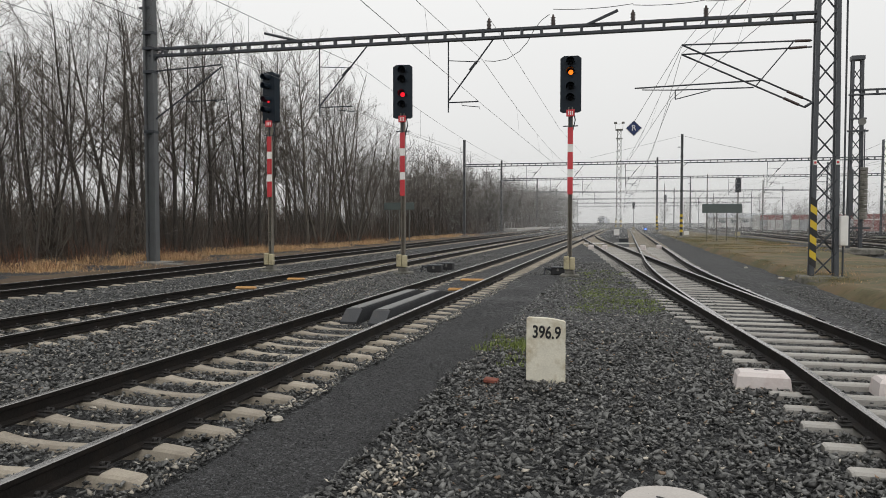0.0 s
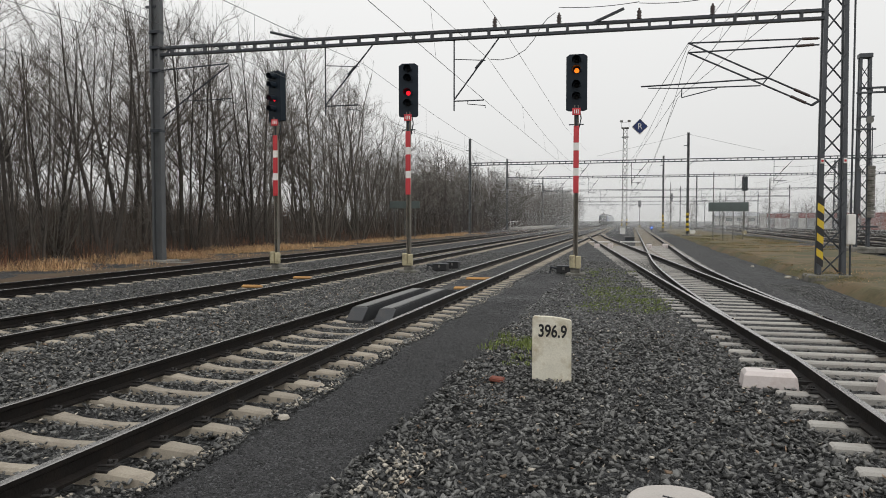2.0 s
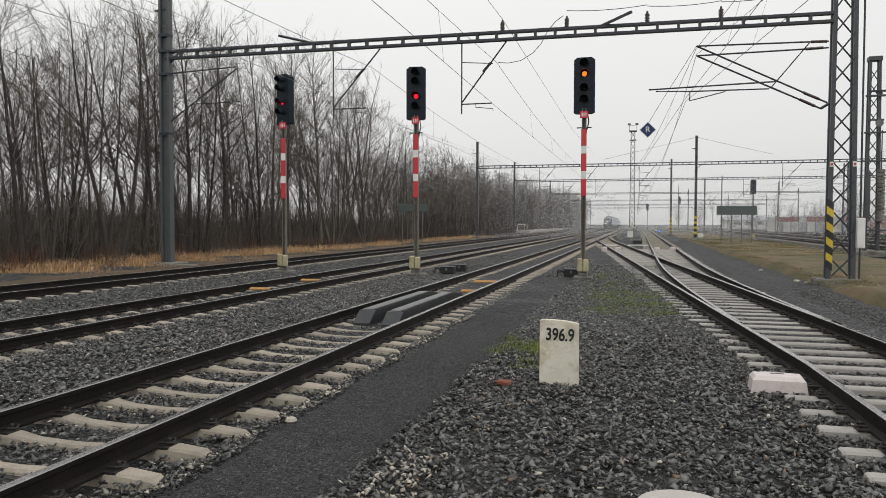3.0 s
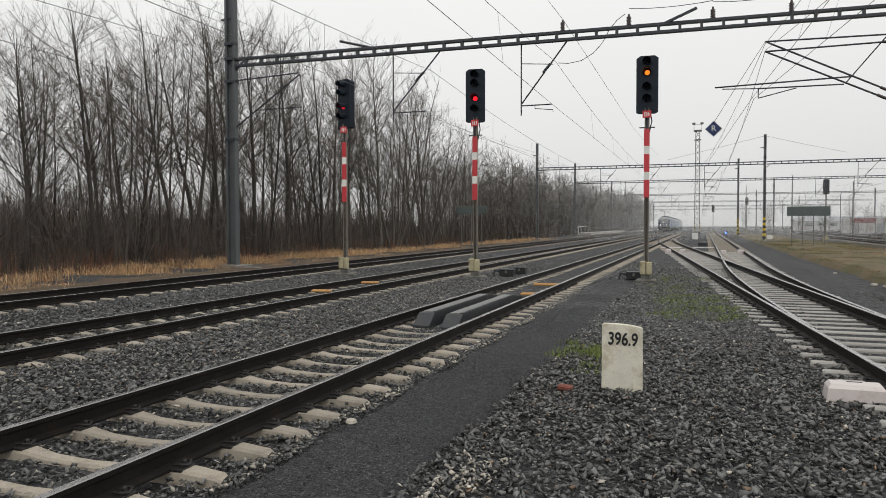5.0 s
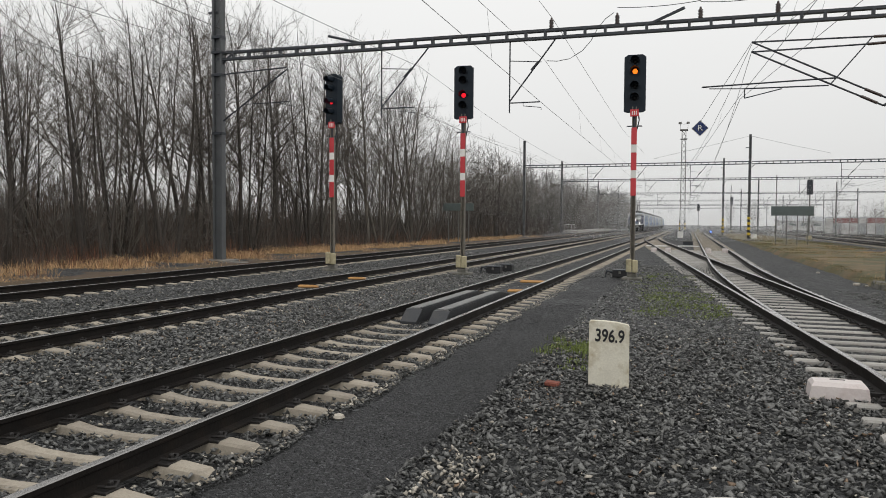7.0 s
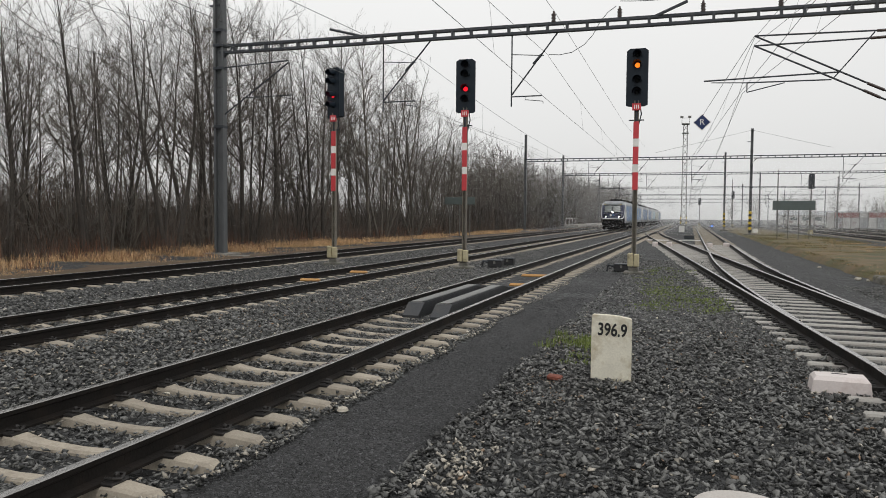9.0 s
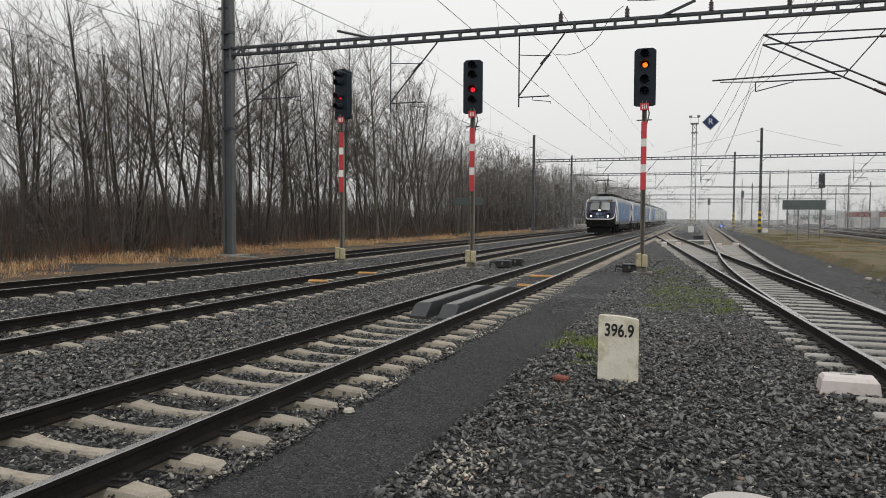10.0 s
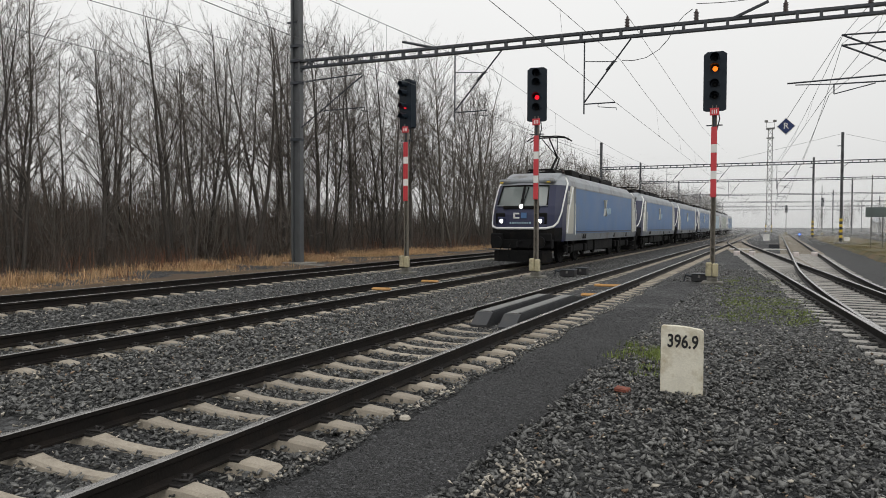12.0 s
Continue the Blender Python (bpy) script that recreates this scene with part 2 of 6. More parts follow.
# ---- mesh builder ----
class Shape:
    """Vertices and faces gathered from boxes, tubes and sweeps, made into one mesh."""

    def __init__(self):
        self.v, self.f, self.mi = [], [], []

    def add(self, verts, faces, mi=0, m=None):
        k = len(self.v)
        self.v += [tuple(m @ Vector(p)) for p in verts] if m is not None else [tuple(p) for p in verts]
        self.f += [tuple(i + k for i in fc) for fc in faces]
        self.mi += [mi] * len(faces)
        return self

    def box(self, c, s, m=None, bev=0.0, mi=0):
        """A box with bevelled edges: centre and full size."""
        hx, hy, hz = s[0] / 2, s[1] / 2, s[2] / 2
        if not bev:
            vs = [(c[0] + x * hx, c[1] + y * hy, c[2] + z * hz) for z in (-1, 1) for y in (-1, 1) for x in (-1, 1)]
            return self.add(vs, [(0, 2, 3, 1), (4, 5, 7, 6), (0, 1, 5, 4), (2, 6, 7, 3), (0, 4, 6, 2), (1, 3, 7, 5)], mi, m)
        b = bmesh.new()
        bmesh.ops.create_cube(b, size=1, matrix=Matrix.Translation(c) @ Matrix.Diagonal((*s, 1)))
        bmesh.ops.bevel(b, geom=b.edges[:], offset=bev, segments=1, affect="EDGES")
        b.verts.index_update()
        self.add([x.co[:] for x in b.verts], [[x.index for x in fc.verts] for fc in b.faces], mi, m)
        b.free()
        return self

    def tube(self, pts, r, n=6, mi=0, caps=True, m=None):
        """A tube through points; r is one radius or one for each point."""
        pts = [Vector(p) for p in pts]
        rs = r if isinstance(r, (list, tuple)) else [r] * len(pts)
        vs, fs = [], []
        for i, p in enumerate(pts):
            d = (pts[min(i + 1, len(pts) - 1)] - pts[max(i - 1, 0)]).normalized()
            a = d.orthogonal() if abs(d.z) > 0.95 else d.cross(Vector((0, 0, 1)))
            a.normalize()
            b = d.cross(a)
            vs += [p + rs[i] * (math.cos(6.28318 * k / n) * a + math.sin(6.28318 * k / n) * b) for k in range(n)]
        for i in range(len(pts) - 1):
            fs += [(i * n + k, i * n + (k + 1) % n, (i + 1) * n + (k + 1) % n, (i + 1) * n + k) for k in range(n)]
        if caps:
            fs += [tuple(range(n - 1, -1, -1)), tuple(range((len(pts) - 1) * n, len(pts) * n))]
        return self.add(vs, fs, mi, m)

    def bar(self, p, q, w, h, mi=0):
        """A rectangular bar from p to q."""
        p, q = Vector(p), Vector(q)
        d = q - p
        a = d.cross(Vector((0, 0, 1))) if abs(d.normalized().z) < 0.98 else Vector((1, 0, 0))
        a.normalize()
        b = a.cross(d).normalized()
        vs = [e + a * (w / 2 * x) + b * (h / 2 * y) for e in (p, q) for x, y in ((-1, -1), (1, -1), (1, 1), (-1, 1))]
        return self.add(vs, [(3, 2, 1, 0), (4, 5, 6, 7), (0, 1, 5, 4), (1, 2, 6, 5), (2, 3, 7, 6), (3, 0, 4, 7)], mi)

    def prism(self, poly, z0, z1, mi=0, m=None):
        """A polygon in x, y raised from z0 to z1."""
        n = len(poly)
        vs = [(x, y, z0) for x, y in poly] + [(x, y, z1) for x, y in poly]
        return self.add(vs, [tuple(range(n - 1, -1, -1)), tuple(range(n, 2 * n))] + [(k, (k + 1) % n, n + (k + 1) % n, n + k) for k in range(n)], mi, m)

    def lathe(self, c, prof, n=12, mi=0, m=None):
        """Rings of (radius, z) round the upright axis through c."""
        vs = [(c[0] + r * math.cos(6.28318 * k / n), c[1] + r * math.sin(6.28318 * k / n), c[2] + z) for r, z in prof for k in range(n)]
        fs = [(i * n + k, i * n + (k + 1) % n, (i + 1) * n + (k + 1) % n, (i + 1) * n + k) for i in range(len(prof) - 1) for k in range(n)]
        fs += [tuple(range(n - 1, -1, -1)), tuple(range((len(prof) - 1) * n, len(prof) * n))]
        return self.add(vs, fs, mi, m)

    def mesh(self, name, *mats, smooth=False):
        me = bpy.data.meshes.new(name)
        me.from_pydata(self.v, [], self.f)
        for mt in mats:
            me.materials.append(mt)
        if len(mats) > 1:
            me.polygons.foreach_set("material_index", self.mi)
        if smooth:
            me.polygons.foreach_set("use_smooth", [True] * len(self.f))
        me.update()
        return me


def part(name, shape, material, parent, label="", smooth=False):
    mats = material if isinstance(material, tuple) else (material,)
    ob = new(name, shape if isinstance(shape, bpy.types.Mesh) else shape.mesh(name, *mats, smooth=smooth))
    ob.parent = parent
    return tagged(ob, label)


def thing(name, m, label, category, group="", kind=""):
    ob = new(name)
    ob.empty_display_size = 0.3
    ob.matrix_world = m
    return tagged(ob, label, category, group, kind)


def sheet(name, xs, ys, height, material, label, category, smooth=True):
    """A ground sheet over a grid, with height(x, y)."""
    s = Shape()
    s.v = [(x, y, height(x, y)) for y in ys for x in xs]
    w = len(xs)
    s.f = [(j * w + i, j * w + i + 1, (j + 1) * w + i + 1, (j + 1) * w + i) for j in range(len(ys) - 1) for i in range(w - 1)]
    return tagged(new(name, s.mesh(name, material, smooth=smooth)), label, category, kind="structure")


# ---- ground ----
def n2(x, y, s, seed=0.0):
    return noise.noise(Vector((x * s, y * s, seed)))


def steps(stops):
    """Grid lines: (start, step) pairs up to the last stop."""
    out = []
    for (a, st), (b, _) in zip(stops, stops[1:]):
        out += list(np.arange(a, b - 1e-6, st))
    return [float(v) for v in out] + [float(stops[-1][0])]


A_X, B_X, C_X = -14.5, -9.03, -4.375


def d_x(y):
    """Centre line of the diverging track that joins the near main track."""
    if y < 9:
        return 2.66 - 0.035 * (y - 9)
    line = 0.72 - 0.088 * (y - 31)
    if y < 66:
        return line
    if y < 112:
        return line + 0.000957 * (y - 66) ** 2
    return C_X


def e_x(y):
    """Centre line of the branch that leaves the diverging track."""
    if y < 8:
        return d_x(y)
    if y < 33:
        return (0.72 - 0.088 * (y - 31)) + 0.00186 * (y - 8) ** 2
    return 0.72 - 0.088 * 2 + 1.1625 + 0.005 * (y - 33)


def ground_z(x, y):
    far = min(max((y - 8) / 6, 0), 1)
    z = -0.078 + 0.058 * far + (1 - 0.75 * far) * (0.02 * n2(x, y, 0.6) + 0.012 * n2(x, y, 2.2, 3))
    near = min(max((90 - y) / 35, 0), 1)
    if 3.9 < x < 16:
        z -= 0.25 * near * min((x - 3.9) / 1.3, 1) * min((16 - x) / 3, 1)
    if x < -16.2:
        z += 0.14 * min((-16.2 - x) / 1.2, 1)
    return z


sheet("ground", steps([(-900, 100), (-100, 20), (-40, 2), (-20, 0.5), (8, 2), (40, 20), (100, 100), (900, 1)]),
      steps([(-120, 20), (-20, 2), (0, 0.5), (40, 2), (120, 20), (400, 100), (1600, 1)]), ground_z, M_GROUND,
      "dark grey crushed-stone ballast ground of a railway yard", "ground")


# ---- tracks ----
RAIL_PROFILE = [(-0.036, 0.17), (-0.034, 0.135), (-0.009, 0.12), (-0.009, 0.04), (-0.07, 0.02), (-0.07, 0.0),
                (0.07, 0.0), (0.07, 0.02), (0.009, 0.04), (0.009, 0.12), (0.034, 0.135), (0.036, 0.17), (0.026, 0.176), (-0.026, 0.176)]


def rail_shape(center, off, ys, cut=None):
    s = Shape()
    n = len(RAIL_PROFILE)
    for y in ys:
        sl = (center(y + 0.1) - center(y - 0.1)) / 0.2
        nx, ny = 1 / math.hypot(1, sl), -sl / math.hypot(1, sl)
        x0 = center(y)
        s.v += [(x0 + (off + px) * nx, y + (off + px) * ny, pz) for px, pz in RAIL_PROFILE]
    for i in range(len(ys) - 1):
        for k in range(n):
            s.f.append((i * n + k, (i + 1) * n + k, (i + 1) * n + (k + 1) % n, i * n + (k + 1) % n))
            s.mi.append(1 if k in (11, 12, 13) else 0)
    s.f += [tuple(range(n)), tuple(range((len(ys) - 1) * n + n - 1, (len(ys) - 1) * n - 1, -1))]
    s.mi += [0, 0]
    return s


def sleeper_shape(half, saddle):
    """A concrete sleeper along x: raised and wide under the rails, waisted in the middle; or a plain flat bearer."""
    s = Shape()
    if saddle:
        xs = [(-half, 0.058, -0.05), (-half + 0.07, 0.074, -0.008), (-0.95, 0.082, 0.012), (-0.6, 0.084, 0.006), (-0.36, 0.07, -0.03), (0, 0.066, -0.042),
              (0.36, 0.07, -0.03), (0.6, 0.084, 0.006), (0.95, 0.082, 0.012), (half - 0.07, 0.074, -0.008), (half, 0.058, -0.05)]
    else:
        xs = [(-half, 0.07, -0.012), (-half + 0.02, 0.078, 0.0), (half - 0.02, 0.078, 0.0), (half, 0.07, -0.012)]
    for x, w, z in xs:
        foot = 0.035 if saddle else 0.005
        s.v += [(x, -w - foot, z - 0.17), (x, -w, z - 0.02), (x, -w + 0.02, z), (x, w - 0.02, z), (x, w, z - 0.02), (x, w + foot, z - 0.17)]
    for i in range(len(xs) - 1):
        s.f += [(i * 6 + k, i * 6 + (k + 1) % 6, (i + 1) * 6 + (k + 1) % 6, (i + 1) * 6 + k) for k in range(6)]
    s.f += [(5, 4, 3, 2, 1, 0), tuple((len(xs) - 1) * 6 + k for k in range(6))]
    s.mi = [0] * len(s.f)
    return s


CLIP = Shape()
CLIP.box((0.11, 0, 0.012), (0.1, 0.16, 0.024), bev=0.006)
CLIP.tube([(0.075, -0.05, 0.045), (0.14, -0.055, 0.05), (0.16, 0, 0.035), (0.14, 0.055, 0.05), (0.075, 0.05, 0.045)], 0.011, 5)
CLIP.lathe((0.125, 0, 0.02), [(0.02, 0), (0.02, 0.045), (0.012, 0.055)], 6)
CLIP_MESH = CLIP.mesh("rail_clip", M_CLIP)
SLEEPER_MESH = sleeper_shape(1.25, True).mesh("sleeper", M_CONC)


def track(name, center, y0, y1, near, label, bearer=None, skip=None, first=0.0, clips=14, pitch=0.58, rails=(-0.7535, 0.7535)):
    """One track: two rails, a sleeper every 0.58 m as parts up to `near`, the rest joined."""
    t = thing(name, Matrix(), label, "railway track", kind="structure")
    ys = [y0 + i * 1.5 for i in range(int((y1 - y0) / 1.5) + 1)]
    for off in rails:
        part("rail", rail_shape(center, off, ys), (M_RAIL, M_HEAD), t, "worn steel rail, dark sides and a polished head", smooth=False)
    far = Shape()
    y = y0 + first
    i = 0
    while y < min(y1, 190):
        if not (skip and skip(y)):
            sl = (center(y + 0.1) - center(y - 0.1)) / 0.2
            m = pose(center(y), y, 0, 0, 0, math.degrees(math.atan(-sl))) if not bearer else pose(center(y), y, 0)
            if y < near:
                me = SLEEPER_MESH if not bearer else bearer(y)
                sl_ob = part("sleeper", me, None, t)
                if bearer:
                    m = pose(*bearer_place(y), 0)
                sl_ob.matrix_world = m @ pose(0, 0, 0.004 * math.sin(i * 2.3), 0, 0, 0.5 * math.sin(i * 1.7))
                if y < clips:
                    mm = pose(center(y), y, 0)
                    for off in rails:
                        for turn in (0, 180):
                            c = part("rail_clip", CLIP_MESH, None, t)
                            c.matrix_world = mm @ pose(off, 0, 0, 0, 0, turn)
            else:
                far.box((0, 0, -0.05), (2.6, 0.24, 0.1), m=m)
        y += pitch
        i += 1
    if far.v:
        tagged(part("sleeper_run", far, M_CONC, t), "distant run of concrete sleepers", kind="stuff")
    return t


BEARERS = {}


def bearer_place(y):
    a, b = min(d_x(y), e_x(y)) - 1.22, max(d_x(y), e_x(y)) + 1.22
    return ((a + b) / 2, y)


def bearer_mesh(y):
    w = round(abs(d_x(y) - e_x(y)) / 2 + 1.22, 1)
    if w not in BEARERS:
        BEARERS[w] = sleeper_shape(w, False).mesh("bearer", M_CONC2)
    return BEARERS[w]


track("track_far", lambda y: A_X, -20, 400, 45, "far main-line track with dark rails on concrete sleepers", first=0.2, clips=-50)
track("track_train", lambda y: B_X, -20, 420, 60, "main-line track on concrete sleepers that the train uses", first=0.31, clips=15)
track("track_near", lambda y: C_X, -20, 400, 70, "near main-line track with rusty dark rails on concrete sleepers", first=0.5, clips=22)
track("track_diverging", d_x, -15, 96, 52, "diverging turnout track on flat concrete bearers", bearer=bearer_mesh, clips=26, first=0.2, pitch=0.6)
track("track_branch", e_x, 12.5, 400, 20, "straight branch of the turnout", skip=lambda y: y < 52, clips=-50)
# stock rail and open switch blade on the outer side of the toe
for i, x in enumerate((16.5, 21.2, 25.9, 30.6, 35.3)):
    track("track_yard", lambda y, x=x: x + 0.0002 * (y - 60) ** 2, 8, 330, 8, "distant yard track on dark ballast", clips=-50)
stock = thing("stock_rail", Matrix(), "outer stock rail of the turnout, polished head", "rail", kind="structure")
part("rail", rail_shape(lambda y: e_x(y) if y > 8 else d_x(y) + 0.0, 0.7535 + 0.0, [9 + 0.5 * i for i in range(9)]), (M_RAIL, M_HEAD), stock)
part("switch_blade", rail_shape(lambda y: d_x(y) + 0.16 * max(0, (9.5 - y) / 9.5) + 0.06, 0.78, [-10 + 0.8 * i for i in range(24)]), (M_RAIL, M_HEAD), stock)

def bank_top(x, y):
    """A scarp of earth with an uneven edge, and a lumpy grass top behind it."""
    near = min(max((90 - y) / 35, 0), 1)
    e = 5.45 + 0.35 * n2(0, y, 0.25, 9) + 0.15 * n2(0, y, 0.9, 11) - 0.3 * (1 - near)
    t = min(max((x - e) / 0.75, 0), 1)
    out = min(max((13.2 - x) / 1.5, 0), 1)
    return -0.36 * near - 0.1 + (0.36 * near + 0.16) * t * t * (3 - 2 * t) * out + (0.07 * n2(x, y, 0.5, 5) + 0.03 * n2(x, y, 1.7, 6)) * t - 0.32 * max(0.0, 1 - math.hypot((x - 6.2) / 1.6, (y - 26) / 4.5)) * t


sheet("grass_bank", steps([(4.7, 0.12), (7, 0.4), (13.2, 1)]), steps([(8, 0.4), (45, 1), (60, 3), (150, 1)]), bank_top, M_BANK,
      "low bank of winter grass and bare soil beside the tracks", "bank")
sheet("cinder_path", [-2.98, -2.9, -2.45, -2.0, -1.9], steps([(-6, 0.5), (24, 1)]),
      lambda x, y: -0.02 + 0.008 * n2(x, y, 1.5, 7) - (0.05 if x in (-2.98, -1.9) else 0), M_CINDER,
      "walkway of fine black cinder chippings beside the track", "path")
sheet("verge", steps([(-21.5, 0.4), (-16.6, 0.4), (-16.2, 1)]), steps([(-12, 1), (60, 3), (170, 1)]),
      lambda x, y: 0.1 + 0.05 * n2(x, y, 0.7, 2) - (0.14 if x > -16.4 else 0), M_VERGE, "verge of dry grass and earth along the wood", "verge")
sheet("wood_floor", steps([(-90, 4), (-40, 1.5), (-21.3, 1)]), steps([(-40, 4), (60, 4), (260, 1)]),
      lambda x, y: 0.14 + 0.12 * n2(x, y, 0.25, 4), M_LEAFLIT, "dark leaf litter on the floor of the wood", "wood floor")


# ---- loose stones ----
STONES = []
for k in range(10):
    b = bmesh.new()
    pts = [Vector((random.uniform(-1, 1), random.uniform(-0.8, 0.8), random.uniform(-0.45, 0.45))) for _ in range(7)]
    for p in pts:
        b.verts.new(p)
    hull = bmesh.ops.convex_hull(b, input=b.verts)
    loose = [v for v in b.verts if not v.link_faces]
    bmesh.ops.delete(b, geom=loose, context="VERTS")
    bmesh.ops.triangulate(b, faces=b.faces[:])
    b.verts.index_update()
    STONES.append((np.array([v.co[:] for v in b.verts], float), np.array([[v.index for v in fc.verts] for fc in b.faces], int)))
    b.free()


def scatter(name, zones, material, label, seed, top=None):
    """Stones strewn over rectangles (x0, x1, y0, y1, per square metre, smallest, largest, base height)."""
    rng = np.random.default_rng(seed)
    vs, fs, k = [], [], 0
    for x0, x1, y0, y1, dens, a, b, z in zones:
        n = int((x1 - x0) * (y1 - y0) * dens)
        xs, ys = rng.uniform(x0, x1, n), rng.uniform(y0, y1, n)
        if top is not None:
            keep = top(xs, ys)
            xs, ys = xs[keep], ys[keep]
            n = len(xs)
        which = rng.integers(0, len(STONES), n)
        for w, (sv, sf) in enumerate(STONES):
            sel = which == w
            c = int(sel.sum())
            if not c:
                continue
            size = (a + (b - a) * rng.random(c) ** 1.6)[:, None, None] * rng.uniform(0.75, 1.25, (c, 1, 3))
            th, ti, tj = rng.uniform(0, 6.283, c), rng.normal(0, 0.35, c), rng.normal(0, 0.35, c)
            p = sv[None] * size
            ca, sa = np.cos(th)[:, None], np.sin(th)[:, None]
            p = np.stack([p[..., 0] * ca - p[..., 1] * sa, p[..., 0] * sa + p[..., 1] * ca, p[..., 2] + p[..., 0] * ti[:, None] + p[..., 1] * tj[:, None]], -1)
            p += np.stack([xs[sel], ys[sel], z + rng.uniform(-0.012, 0.02, c)], -1)[:, None, :]
            vs.append(p.reshape(-1, 3))
            fs.append((sf[None] + (np.arange(c) * len(sv))[:, None, None]).reshape(-1, 3) + k)
            k += c * len(sv)
    v, f = np.concatenate(vs), np.concatenate(fs)
    me = bpy.data.meshes.new(name)
    me.vertices.add(len(v))
    me.vertices.foreach_set("co", v.ravel())
    me.loops.add(f.size)
    me.loops.foreach_set("vertex_index", f.ravel())
    me.polygons.add(len(f))
    me.polygons.foreach_set("loop_start", np.arange(0, f.size, 3))
    me.update(calc_edges=True)
    me.materials.append(material)
    return tagged(new(name, me), label, "stones", kind="stuff")


def off_sleepers(xs, ys):
    """Keeps the stones clear of the sleepers' tops, the bearers and the walkway."""
    ok = np.ones(len(xs), bool)
    for cx, first in ((A_X, -19.8), (B_X, -19.69), (C_X, -19.5)):
        on = (np.abs(xs - cx) < 1.14) & (np.abs((ys - first + 0.29) % 0.58 - 0.29) < 0.088)
        ok &= ~on
        ok &= np.abs(np.abs(xs - cx) - 0.7535) > 0.1
    dx = np.where(ys < 9, 2.66 - 0.035 * (ys - 9), 0.72 - 0.088 * (ys - 31))
    ex = dx + np.where(ys > 8, 0.00186 * (np.minimum(ys, 33) - 8) ** 2, 0)
    lo, hi = dx - 1.24, np.maximum(dx, ex) + 1.24
    inside = (xs > lo) & (xs < hi)
    ok &= ~(inside & (np.abs((ys + 14.8 + 0.3) % 0.6 - 0.3) < 0.11))
    ok &= np.abs(np.abs(xs - dx) - 0.7535) > 0.1
    ok &= ~((xs > -3.0 + 0.06 * np.sin(ys * 3)) & (xs < -1.95 + 0.07 * np.sin(ys * 2.1) + 0.05 * np.sin(ys * 7)) & (ys < 24))
    return ok


scatter("ballast", [
    (-1.95, 1.9, 3.2, 9, 500, 0.02, 0.052, -0.035), (-1.95, 2.0, 9, 18, 330, 0.022, 0.054, -0.03), (-1.9, 1.2, 18, 32, 150, 0.025, 0.055, -0.02), (-3.05, -1.9, 24, 36, 130, 0.025, 0.055, -0.02),
    (1.3, 4.9, 4, 9, 420, 0.016, 0.038, -0.058), (0.2, 4.9, 9, 22, 330, 0.016, 0.036, -0.05), (-3.15, -2.9, 3, 24, 450, 0.016, 0.038, -0.025),
    (-5.8, -3.0, 3.2, 18, 430, 0.018, 0.046, -0.048), (-1.35, -0.3, 7.5, 8.7, 500, 0.018, 0.042, -0.005), (-8.0, -5.7, 25, 40, 130, 0.025, 0.055, -0.02), (-13.2, -10.3, 26, 42, 90, 0.028, 0.06, -0.02), (-8.0, -5.7, 4.5, 12, 340, 0.024, 0.058, -0.03), (-8.0, -5.7, 12, 25, 230, 0.026, 0.06, -0.025), (-10.4, -7.7, 5.5, 22, 330, 0.018, 0.044, -0.022),
    (-13.2, -10.3, 8, 26, 160, 0.026, 0.06, -0.025), (-16.3, -13.0, 9, 24, 150, 0.02, 0.048, -0.02)],
    M_STONE, "dark grey crushed ballast stones", 3, off_sleepers)
# Real pale pieces, with extra ones between the tracks imitating glints off wet facets.
scatter("pale_ballast", [(-1.95, 1.9, 3.2, 14, 14, 0.014, 0.035, -0.02), (-1.75, -1.35, 4.3, 5.4, 240, 0.018, 0.04, -0.015),
                         (-3.15, -2.85, 3.5, 20, 150, 0.016, 0.04, -0.015), (-8, -5.4, 4, 22, 30, 0.014, 0.036, -0.018), (-5.8, -3.0, 3.2, 20, 22, 0.014, 0.036, -0.03),
                         (-13, -10.3, 8, 24, 6, 0.02, 0.045, -0.02)],
        M_STONE_PALE, "scattered pale limestone pieces in the ballast, some standing in for wet glints", 5, off_sleepers)
scatter("brown_ballast", [(-1.9, 1.9, 3.2, 12, 9, 0.014, 0.034, -0.02), (-8, -5.4, 4, 18, 10, 0.016, 0.04, -0.02), (-1.7, -1.0, 6.6, 7.8, 60, 0.01, 0.02, -0.02)],
        M_STONE_BROWN, "scattered brown stones in the ballast", 6, off_sleepers)
scatter("cinder_chips", [(-3.02, -1.85, 3.3, 9, 1100, 0.005, 0.013, -0.012), (-3.0, -1.9, 9, 16, 420, 0.006, 0.015, -0.012)], M_CHIP, "fine black chippings of the walkway", 7)


